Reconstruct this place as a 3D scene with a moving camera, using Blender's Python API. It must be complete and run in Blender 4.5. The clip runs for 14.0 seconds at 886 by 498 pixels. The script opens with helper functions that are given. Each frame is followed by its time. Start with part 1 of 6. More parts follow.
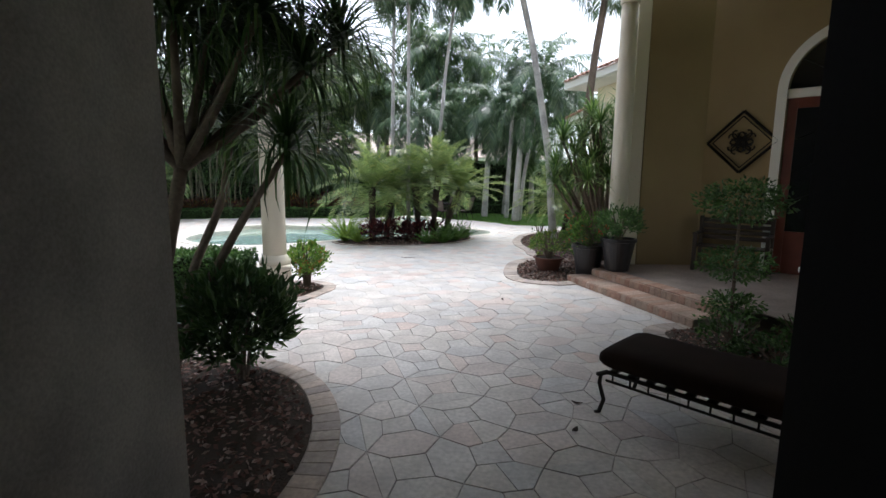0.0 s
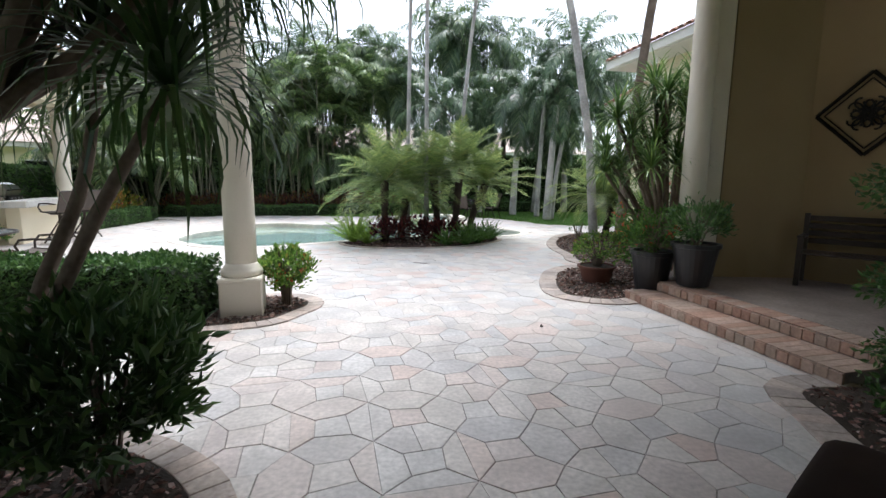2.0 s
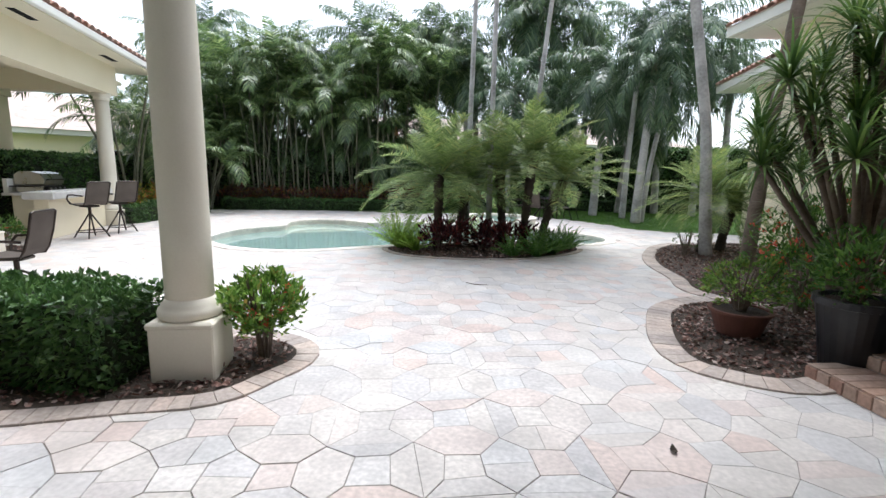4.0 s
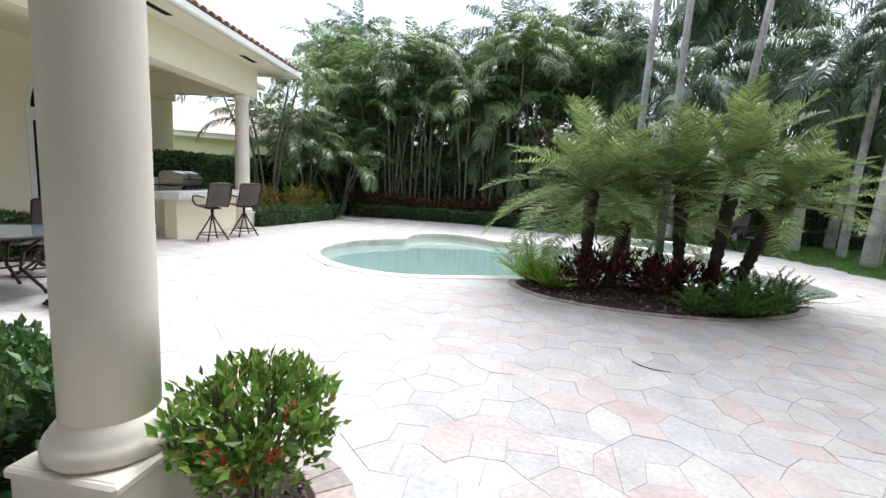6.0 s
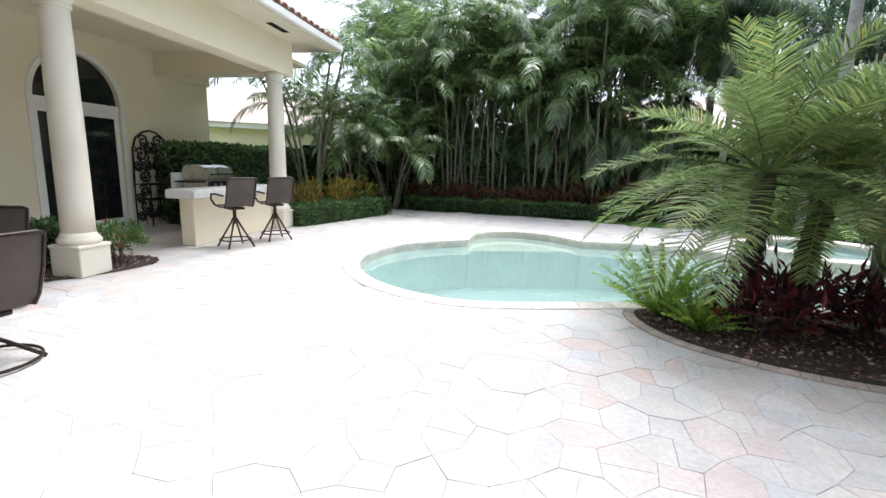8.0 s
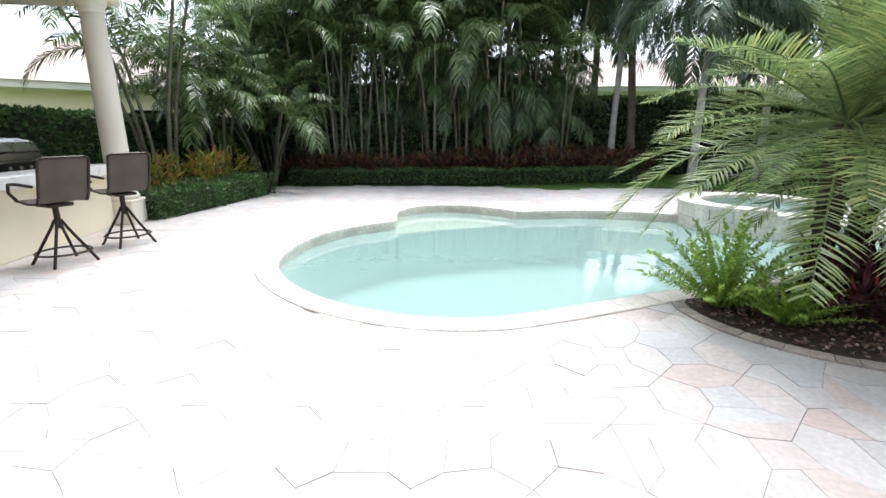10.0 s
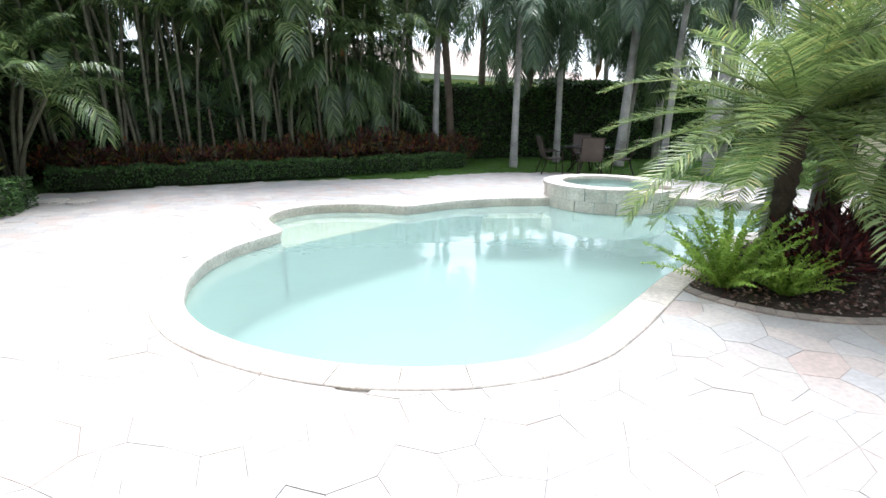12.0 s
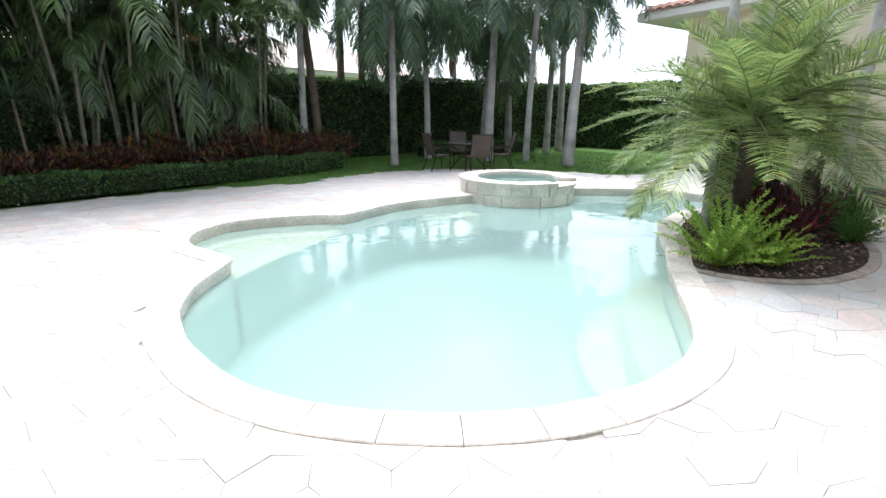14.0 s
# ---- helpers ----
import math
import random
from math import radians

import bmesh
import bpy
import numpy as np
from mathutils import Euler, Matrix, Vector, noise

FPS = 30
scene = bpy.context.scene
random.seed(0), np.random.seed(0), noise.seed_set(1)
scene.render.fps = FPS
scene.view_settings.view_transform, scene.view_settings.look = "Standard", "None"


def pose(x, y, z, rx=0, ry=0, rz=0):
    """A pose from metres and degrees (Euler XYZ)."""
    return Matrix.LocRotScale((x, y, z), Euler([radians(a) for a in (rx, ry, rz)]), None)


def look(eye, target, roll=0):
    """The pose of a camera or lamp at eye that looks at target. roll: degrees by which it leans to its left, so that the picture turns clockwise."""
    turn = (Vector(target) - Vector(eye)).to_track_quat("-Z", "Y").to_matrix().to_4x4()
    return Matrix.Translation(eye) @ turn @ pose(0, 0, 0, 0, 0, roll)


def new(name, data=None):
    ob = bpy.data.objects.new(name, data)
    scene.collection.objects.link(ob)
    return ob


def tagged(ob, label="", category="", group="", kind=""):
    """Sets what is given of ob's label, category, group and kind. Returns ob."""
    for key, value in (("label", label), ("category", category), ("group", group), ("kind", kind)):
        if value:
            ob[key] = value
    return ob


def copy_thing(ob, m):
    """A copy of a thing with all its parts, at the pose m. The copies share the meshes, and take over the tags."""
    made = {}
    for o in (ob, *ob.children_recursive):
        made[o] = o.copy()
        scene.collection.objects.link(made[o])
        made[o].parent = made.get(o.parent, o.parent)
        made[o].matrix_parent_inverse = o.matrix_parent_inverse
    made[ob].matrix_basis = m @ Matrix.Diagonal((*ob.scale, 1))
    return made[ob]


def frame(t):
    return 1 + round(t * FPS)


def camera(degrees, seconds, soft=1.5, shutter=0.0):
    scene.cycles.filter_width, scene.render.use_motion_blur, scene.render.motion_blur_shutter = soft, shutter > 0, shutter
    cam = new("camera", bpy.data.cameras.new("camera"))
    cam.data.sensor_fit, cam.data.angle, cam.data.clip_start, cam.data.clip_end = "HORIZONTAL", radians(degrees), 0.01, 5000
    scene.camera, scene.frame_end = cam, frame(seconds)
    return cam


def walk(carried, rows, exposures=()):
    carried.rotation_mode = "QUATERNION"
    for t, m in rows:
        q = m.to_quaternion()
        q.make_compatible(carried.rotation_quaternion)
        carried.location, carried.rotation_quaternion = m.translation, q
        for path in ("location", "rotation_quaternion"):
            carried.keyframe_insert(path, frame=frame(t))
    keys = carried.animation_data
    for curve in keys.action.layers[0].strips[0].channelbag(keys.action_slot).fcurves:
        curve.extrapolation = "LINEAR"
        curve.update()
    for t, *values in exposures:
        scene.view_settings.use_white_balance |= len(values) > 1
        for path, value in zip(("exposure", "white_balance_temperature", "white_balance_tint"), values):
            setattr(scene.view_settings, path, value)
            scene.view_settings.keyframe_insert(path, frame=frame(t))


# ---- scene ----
cam = camera(87.2, 14.0)
PATH = [
    (0, (-0.125, -0.065, 1.704), (-0.114, 1.914, 1.42), 0.5),
    (0.5, (-0.092, 0.306, 1.743), (-0.108, 2.282, 1.434), 1.0),
    (1, (-0.039, 0.75, 1.669), (-0.086, 2.727, 1.372), 0.6),
    (1.5, (-0.011, 1.189, 1.636), (-0.089, 3.165, 1.338), 0.5),
    (2, (-0.03, 1.711, 1.555), (-0.13, 3.688, 1.264), 0.4),
    (2.2, (-0.014, 1.901, 1.524), (-0.136, 3.878, 1.246), 0.2),
    (4.3, (-0.063, 4.239, 1.566), (-0.535, 6.155, 1.241), 1.6),
    (4.5, (-0.102, 4.469, 1.549), (-0.634, 6.371, 1.23), 2.0),
    (5, (-0.252, 4.989, 1.554), (-0.926, 6.846, 1.242), 2.6),
    (5.5, (-0.431, 5.474, 1.571), (-1.233, 7.282, 1.271), 2.7),
    (6, (-0.684, 5.958, 1.567), (-1.613, 7.704, 1.274), 3.1),
    (6.5, (-0.957, 6.466, 1.562), (-2.015, 8.139, 1.272), 2.8),
    (7, (-1.251, 6.985, 1.568), (-2.388, 8.603, 1.271), 2.2),
    (7.2, (-1.402, 7.164, 1.572), (-2.557, 8.768, 1.268), 1.9),
    (9.3, (-3.118, 8.695, 1.417), (-4.028, 10.421, 0.976), -0.0),
    (9.5, (-3.35, 8.751, 1.401), (-4.178, 10.515, 0.953), 0.0),
    (10, (-3.923, 8.811, 1.487), (-4.533, 10.653, 1.0), -0.3),
    (10.5, (-4.499, 8.951, 1.526), (-4.871, 10.848, 1.012), -0.4),
    (11, (-5.071, 9.124, 1.51), (-5.196, 11.05, 0.986), -0.1),
    (11.5, (-5.597, 9.336, 1.525), (-5.486, 11.258, 0.986), 0.1),
    (12, (-6.086, 9.582, 1.535), (-5.756, 11.477, 0.986), 0.2),
    (12.5, (-6.561, 9.879, 1.528), (-6.02, 11.724, 0.975), 0.5),
    (13, (-7.005, 10.148, 1.537), (-6.287, 11.93, 0.981), 0.5),
    (13.5, (-7.47, 10.42, 1.529), (-6.583, 12.126, 0.978), 0.5),
    (14, (-7.87, 10.726, 1.561), (-6.841, 12.347, 1.0), 0.4),
]
EXPOSURES = [(0, 1.4, 6000, 10), (2.2, 1.45, 6000, 10), (4.3, 1.42, 6000, 10), (7.2, 1.5, 6000, 10), (9.3, 1.58, 6000, 10), (14, 1.58, 6000, 10)]
walk(cam, [(t, look(eye, target, roll)) for t, eye, target, roll in PATH], EXPOSURES)

# ---- world and sun: bright overcast ----
SUN_EL, SUN_AZ = radians(70), radians(8)
world = bpy.data.worlds.new("sky")
scene.world = world
world.use_nodes = True
wn, wl = world.node_tree.nodes, world.node_tree.links
sky = wn.new("ShaderNodeTexSky")
sky.sky_type = "NISHITA"
sky.sun_disc = False
sky.sun_elevation, sky.sun_rotation = SUN_EL, SUN_AZ
sky.air_density, sky.dust_density, sky.ozone_density = 1.0, 2.0, 1.0
soft_sky = wn.new("ShaderNodeHueSaturation")
soft_sky.inputs["Saturation"].default_value = 0.3
wl.new(sky.outputs[0], soft_sky.inputs["Color"])
wl.new(soft_sky.outputs[0], wn["Background"].inputs["Color"])
wn["Background"].inputs["Strength"].default_value = 0.15
sun_data = bpy.data.lights.new("sun", "SUN")
sun_data.energy, sun_data.angle, sun_data.color = 1.35, radians(35), (1.0, 0.98, 0.95)
sun = new("sun", sun_data)
sun.matrix_world = look((0, 0, 30), (0 + math.sin(SUN_AZ) * -10, math.cos(SUN_AZ) * -10, 30 - 10 * math.tan(SUN_EL)))

# ---- materials ----


def shader(name, rough=0.6, metal=0.0, spec=0.5):
    m = bpy.data.materials.new(name)
    m.use_nodes = True
    b = m.node_tree.nodes["Principled BSDF"]
    b.inputs["Roughness"].default_value, b.inputs["Metallic"].default_value = rough, metal
    b.inputs["Specular IOR Level"].default_value = spec
    return m, m.node_tree.nodes, m.node_tree.links, b


def rgba(c):
    return (c[0], c[1], c[2], 1.0)


def ramp(nodes, stops):
    r = nodes.new("ShaderNodeValToRGB")
    r.color_ramp.elements[0].position, r.color_ramp.elements[0].color = stops[0][0], rgba(stops[0][1])
    r.color_ramp.elements[1].position, r.color_ramp.elements[1].color = stops[-1][0], rgba(stops[-1][1])
    for p, c in stops[1:-1]:
        r.color_ramp.elements.new(p).color = rgba(c)
    return r


def surface(name, a, b, rough=0.7, metal=0.0, coarse=1.2, fine=40.0, bump=0.15, dist=0.004, spec=0.4, speck=0.25):
    """Two-scale noise between the colours a and b, with fine relief."""
    m, n, l, bsdf = shader(name, rough, metal, spec)
    co = n.new("ShaderNodeTexCoord")
    big, small = n.new("ShaderNodeTexNoise"), n.new("ShaderNodeTexNoise")
    big.inputs["Scale"].default_value, small.inputs["Scale"].default_value = coarse, fine
    big.inputs["Detail"].default_value, small.inputs["Detail"].default_value = 6, 4
    mix = n.new("ShaderNodeMath")
    mix.operation = "MULTIPLY_ADD"
    mix.inputs[1].default_value = speck
    l.new(co.outputs["Object"], big.inputs["Vector"])
    l.new(co.outputs["Object"], small.inputs["Vector"])
    l.new(small.outputs[0], mix.inputs[0])
    sub = n.new("ShaderNodeMath")
    sub.operation = "SUBTRACT"
    sub.inputs[1].default_value = speck / 2
    l.new(big.outputs[0], mix.inputs[2])
    l.new(mix.outputs[0], sub.inputs[0])
    r = ramp(n, [(0.3, a), (0.7, b)])
    l.new(sub.outputs[0], r.inputs[0])
    l.new(r.outputs[0], bsdf.inputs["Base Color"])
    rr = n.new("ShaderNodeMapRange")
    rr.inputs["To Min"].default_value, rr.inputs["To Max"].default_value = max(rough - 0.12, 0.02), min(rough + 0.12, 1)
    l.new(big.outputs[0], rr.inputs["Value"])
    l.new(rr.outputs[0], bsdf.inputs["Roughness"])
    if bump:
        bp = n.new("ShaderNodeBump")
        bp.inputs["Strength"].default_value, bp.inputs["Distance"].default_value = bump, dist
        l.new(small.outputs[0], bp.inputs["Height"])
        l.new(bp.outputs[0], bsdf.inputs["Normal"])
    return m


def pieces(name, stops, rough=0.75, by_object=True, fine=30.0, bump=0.35, mottle=(0.72, 1.18)):
    """Stone or brick whose colour is picked piece by piece, with mottling and relief."""
    m, n, l, bsdf = shader(name, rough, 0, 0.35)
    if by_object:
        pick = n.new("ShaderNodeObjectInfo").outputs["Random"]
    else:
        pick = n.new("ShaderNodeNewGeometry").outputs["Random Per Island"]
    geo = n.new("ShaderNodeNewGeometry")
    r = ramp(n, stops)
    r.color_ramp.interpolation = "LINEAR"
    l.new(pick, r.inputs[0])
    t1, t2 = n.new("ShaderNodeTexNoise"), n.new("ShaderNodeTexNoise")
    t1.inputs["Scale"].default_value, t2.inputs["Scale"].default_value = 3.0, fine
    t1.inputs["Detail"].default_value, t2.inputs["Detail"].default_value = 8, 6
    l.new(geo.outputs["Position"], t1.inputs["Vector"])
    l.new(geo.outputs["Position"], t2.inputs["Vector"])
    mul = n.new("ShaderNodeMath")
    mul.operation = "MULTIPLY"
    l.new(t1.outputs[0], mul.inputs[0])
    l.new(t2.outputs[0], mul.inputs[1])
    mr = n.new("ShaderNodeMapRange")
    mr.inputs["From Min"].default_value, mr.inputs["From Max"].default_value = 0.12, 0.4
    mr.inputs["To Min"].default_value, mr.inputs["To Max"].default_value = mottle
    l.new(mul.outputs[0], mr.inputs["Value"])
    mx = n.new("ShaderNodeMix")
    mx.data_type, mx.blend_type = "RGBA", "MULTIPLY"
    mx.inputs["Factor"].default_value = 1.0
    l.new(r.outputs[0], mx.inputs["A"])
    l.new(mr.outputs[0], mx.inputs["B"])
    l.new(mx.outputs["Result"], bsdf.inputs["Base Color"])
    bp = n.new("ShaderNodeBump")
    bp.inputs["Strength"].default_value, bp.inputs["Distance"].default_value = bump, 0.004
    l.new(t2.outputs[0], bp.inputs["Height"])
    l.new(bp.outputs[0], bsdf.inputs["Normal"])
    return m


def foliage(name, stops, rough=0.45, through_light=0.3, spec=0.4):
    """Leaves: colour by leaf, some light comes through them."""
    m, n, l, bsdf = shader(name, rough, 0, spec)
    pick = n.new("ShaderNodeNewGeometry")
    r = ramp(n, stops)
    l.new(pick.outputs["Random Per Island"], r.inputs[0])
    tx = n.new("ShaderNodeTexNoise")
    tx.inputs["Scale"].default_value = 1.6
    l.new(pick.outputs["Position"], tx.inputs["Vector"])
    mr = n.new("ShaderNodeMapRange")
    mr.inputs["From Min"].default_value, mr.inputs["From Max"].default_value = 0.3, 0.7
    mr.inputs["To Min"].default_value, mr.inputs["To Max"].default_value = 0.7, 1.25
    l.new(tx.outputs[0], mr.inputs["Value"])
    mx = n.new("ShaderNodeMix")
    mx.data_type, mx.blend_type = "RGBA", "MULTIPLY"
    mx.inputs["Factor"].default_value = 1.0
    l.new(r.outputs[0], mx.inputs["A"])
    l.new(mr.outputs[0], mx.inputs["B"])
    l.new(mx.outputs["Result"], bsdf.inputs["Base Color"])
    tr = n.new("ShaderNodeBsdfTranslucent")
    l.new(mx.outputs["Result"], tr.inputs["Color"])
    ms = n.new("ShaderNodeMixShader")
    ms.inputs[0].default_value = through_light
    l.new(bsdf.outputs[0], ms.inputs[1])
    l.new(tr.outputs[0], ms.inputs[2])
    l.new(ms.outputs[0], n["Material Output"].inputs["Surface"])
    return m


STONE = [(0.0, (0.50, 0.48, 0.47)), (0.2, (0.56, 0.52, 0.48)), (0.4, (0.59, 0.55, 0.51)), (0.55, (0.57, 0.49, 0.45)), (0.7, (0.53, 0.52, 0.51)), (0.88, (0.61, 0.57, 0.53)), (1.0, (0.57, 0.46, 0.41))]
M_PAVER = pieces("paver_stone", STONE, 0.52, bump=0.25, mottle=(0.74, 1.15))
M_ENTRY = pieces("entry_stone", [(0.0, (0.20, 0.17, 0.15)), (1.0, (0.28, 0.23, 0.20))], 0.6, by_object=False)
M_PAVER_FAR = pieces("paver_stone_far", STONE, 0.52, by_object=False, bump=0.2, mottle=(0.84, 1.13))
BRICK = [(0.0, (0.34, 0.20, 0.15)), (0.4, (0.42, 0.27, 0.20)), (0.7, (0.38, 0.29, 0.23)), (1.0, (0.48, 0.34, 0.27))]
M_BRICK = pieces("brick", BRICK, 0.8)
BORDER = [(0.0, (0.36, 0.31, 0.28)), (0.5, (0.46, 0.39, 0.34)), (1.0, (0.52, 0.42, 0.36))]
M_BORDER = pieces("border_brick", BORDER, 0.8)
M_COPING = pieces("coping_stone", [(0.0, (0.66, 0.60, 0.53)), (0.5, (0.72, 0.67, 0.60)), (1.0, (0.68, 0.60, 0.54))], 0.6)
M_POOLTILE = pieces("travertine", [(0.0, (0.68, 0.63, 0.53)), (0.5, (0.74, 0.70, 0.61)), (1.0, (0.64, 0.60, 0.52))], 0.4)
M_JOINT = surface("joint_sand", (0.20, 0.18, 0.16), (0.46, 0.42, 0.38), 0.9, coarse=2.5)
M_PLASTER = surface("pool_plaster", (0.40, 0.52, 0.48), (0.46, 0.57, 0.52), 0.5, coarse=0.8, bump=0.05)
M_LEDGE = surface("pool_ledge_plaster", (0.66, 0.63, 0.48), (0.72, 0.69, 0.53), 0.5, coarse=0.8, bump=0.05)
M_STEP = surface("pool_step_plaster", (0.60, 0.60, 0.45), (0.66, 0.64, 0.49), 0.5, coarse=0.8, bump=0.05)
M_STUCCO = surface("cream_stucco", (0.77, 0.69, 0.50), (0.83, 0.75, 0.56), 0.85, coarse=0.7, fine=90, bump=0.3, speck=0.2)
M_COLUMN = surface("cast_stone", (0.66, 0.61, 0.50), (0.76, 0.71, 0.60), 0.7, coarse=0.9, fine=60, bump=0.15)
M_TRIM = surface("white_trim", (0.76, 0.74, 0.68), (0.82, 0.80, 0.75), 0.55, coarse=0.8, bump=0.08)
# Cream stucco darkened: the shade of the entry is put into the colour.
M_STUCCO_SHADED = surface("shaded_stucco", (0.27, 0.20, 0.105), (0.34, 0.26, 0.14), 0.85, coarse=0.7, fine=90, bump=0.3, speck=0.2)
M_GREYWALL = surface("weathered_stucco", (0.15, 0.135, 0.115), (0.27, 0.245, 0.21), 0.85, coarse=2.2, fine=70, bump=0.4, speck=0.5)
M_SOFFIT = surface("soffit_paint", (0.70, 0.64, 0.50), (0.76, 0.70, 0.56), 0.8)
M_ROOF = pieces("clay_tile", [(0.0, (0.42, 0.22, 0.16)), (0.5, (0.52, 0.32, 0.25)), (1.0, (0.46, 0.36, 0.30))], 0.85)
M_ROOF_FAR = pieces("clay_tile_far", [(0.0, (0.46, 0.36, 0.31)), (1.0, (0.58, 0.48, 0.42))], 0.85, by_object=False)
# Near-black with almost no gloss, for the passage wall edge and soffit vents.
M_DARKDOOR = surface("near_black_matte", (0.006, 0.006, 0.007), (0.012, 0.012, 0.013), 0.85, spec=0.1)
M_DOORWOOD = surface("mahogany", (0.12, 0.03, 0.02), (0.20, 0.055, 0.035), 0.35, coarse=3, fine=60, bump=0.1)
M_IRON = surface("black_iron", (0.012, 0.011, 0.010), (0.03, 0.026, 0.022), 0.45, metal=0.6, coarse=6, bump=0.1)
M_BRONZE = surface("bronze_frame", (0.025, 0.018, 0.014), (0.05, 0.036, 0.028), 0.4, metal=0.5, coarse=6, bump=0.05)
M_SLING = surface("brown_sling_fabric", (0.07, 0.055, 0.045), (0.11, 0.09, 0.075), 0.8, coarse=3, fine=220, bump=0.3)
M_CUSHION = surface("brown_cushion_fabric", (0.016, 0.010, 0.008), (0.028, 0.018, 0.014), 0.95, coarse=3, fine=260, bump=0.4, spec=0.1)
M_STEEL = surface("brushed_steel", (0.45, 0.44, 0.42), (0.58, 0.57, 0.55), 0.3, metal=1.0, coarse=3, fine=120, bump=0.05)
M_COUNTER = surface("pale_granite", (0.60, 0.58, 0.54), (0.74, 0.72, 0.68), 0.3, coarse=6, fine=160, bump=0.03, speck=0.6)
M_TERRACOTTA = surface("terracotta", (0.11, 0.045, 0.032), (0.17, 0.07, 0.05), 0.75, coarse=4)
M_BLACKPOT = surface("black_glazed_pot", (0.012, 0.012, 0.013), (0.025, 0.025, 0.027), 0.35, coarse=4, bump=0.05)
M_SOIL = surface("dark_soil", (0.035, 0.025, 0.018), (0.07, 0.05, 0.038), 0.95, coarse=5, fine=60, bump=0.8, dist=0.02)
M_LAWN = surface("lawn_soil", (0.07, 0.14, 0.03), (0.12, 0.22, 0.05), 0.9, coarse=1.5, fine=80, bump=0.8, dist=0.02)
M_CHIP = foliage("bark_chips", [(0.0, (0.10, 0.055, 0.045)), (0.5, (0.24, 0.14, 0.115)), (0.85, (0.38, 0.28, 0.24)), (1.0, (0.52, 0.43, 0.38))], 0.9, 0.0, 0.2)
M_GRASS = foliage("grass", [(0.0, (0.09, 0.20, 0.03)), (1.0, (0.18, 0.32, 0.06))], 0.6, 0.3)
M_HEDGE = foliage("hedge_leaves", [(0.0, (0.035, 0.085, 0.022)), (0.6, (0.075, 0.155, 0.042)), (1.0, (0.15, 0.26, 0.075))], 0.35, 0.22)
# Near-black core colour stands for the shade between the hedge leaves.
M_HEDGE_CORE = surface("hedge_inner_shade", (0.012, 0.02, 0.008), (0.025, 0.035, 0.014), 0.95)
M_PALM = foliage("palm_leaflets", [(0.0, (0.13, 0.20, 0.07)), (0.55, (0.27, 0.37, 0.12)), (0.9, (0.42, 0.50, 0.18)), (1.0, (0.48, 0.44, 0.14))], 0.3, 0.5, 0.7)
M_PALM_GREY = foliage("silvery_palm_leaflets", [(0.0, (0.06, 0.11, 0.06)), (0.6, (0.11, 0.18, 0.09)), (1.0, (0.20, 0.27, 0.14))], 0.28, 0.38, 0.7)
M_PALM_DARK = foliage("dark_palm_leaflets", [(0.0, (0.05, 0.09, 0.035)), (0.6, (0.11, 0.18, 0.065)), (1.0, (0.24, 0.32, 0.13))], 0.28, 0.4, 0.7)
M_ARECA = foliage("areca_leaflets", [(0.0, (0.055, 0.10, 0.035)), (0.6, (0.15, 0.24, 0.08)), (1.0, (0.34, 0.42, 0.16))], 0.28, 0.45, 0.7)
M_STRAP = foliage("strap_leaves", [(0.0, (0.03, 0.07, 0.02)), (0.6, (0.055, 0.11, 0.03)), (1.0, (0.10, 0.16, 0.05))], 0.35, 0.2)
# Lighter copy of the strap leaves: sunlight on them is put into the colour.
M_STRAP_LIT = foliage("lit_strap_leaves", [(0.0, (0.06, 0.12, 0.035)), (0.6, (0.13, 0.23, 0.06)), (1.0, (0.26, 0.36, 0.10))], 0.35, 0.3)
M_FERN = foliage("fern_leaves", [(0.0, (0.20, 0.34, 0.05)), (0.6, (0.33, 0.50, 0.08)), (1.0, (0.46, 0.60, 0.14))], 0.5, 0.35)
M_BUSH = foliage("bush_leaves", [(0.0, (0.04, 0.10, 0.02)), (0.6, (0.09, 0.19, 0.035)), (1.0, (0.20, 0.34, 0.07))], 0.35, 0.25)
M_IXORA = foliage("ixora_leaves", [(0.0, (0.07, 0.15, 0.025)), (0.5, (0.16, 0.30, 0.05)), (0.9, (0.30, 0.45, 0.09)), (1.0, (0.34, 0.22, 0.06))], 0.4, 0.35)
M_CROTON = foliage("croton_leaves", [(0.0, (0.05, 0.02, 0.02)), (0.45, (0.11, 0.03, 0.03)), (0.7, (0.07, 0.10, 0.03)), (0.9, (0.30, 0.16, 0.03)), (1.0, (0.30, 0.06, 0.03))], 0.4, 0.25)
M_YELLOWBUSH = foliage("yellow_croton_leaves", [(0.0, (0.10, 0.16, 0.03)), (0.5, (0.26, 0.28, 0.04)), (0.8, (0.42, 0.24, 0.05)), (1.0, (0.40, 0.10, 0.04))], 0.4, 0.3)
M_RED = foliage("cordyline_leaves", [(0.0, (0.04, 0.012, 0.02)), (0.6, (0.09, 0.02, 0.025)), (1.0, (0.24, 0.05, 0.04))], 0.4, 0.3)
M_PETAL = foliage("red_petals", [(0.0, (0.55, 0.05, 0.03)), (1.0, (0.75, 0.16, 0.10))], 0.5, 0.3)
M_TRUNK_GREY = surface("grey_palm_bark", (0.20, 0.19, 0.17), (0.42, 0.40, 0.37), 0.85, coarse=2.5, fine=22, bump=0.6, dist=0.01, speck=0.5)
M_TRUNK_PALE = surface("pale_ringed_bark", (0.26, 0.25, 0.235), (0.56, 0.54, 0.51), 0.85, coarse=2.0, fine=22, bump=0.6, dist=0.01, speck=0.5)
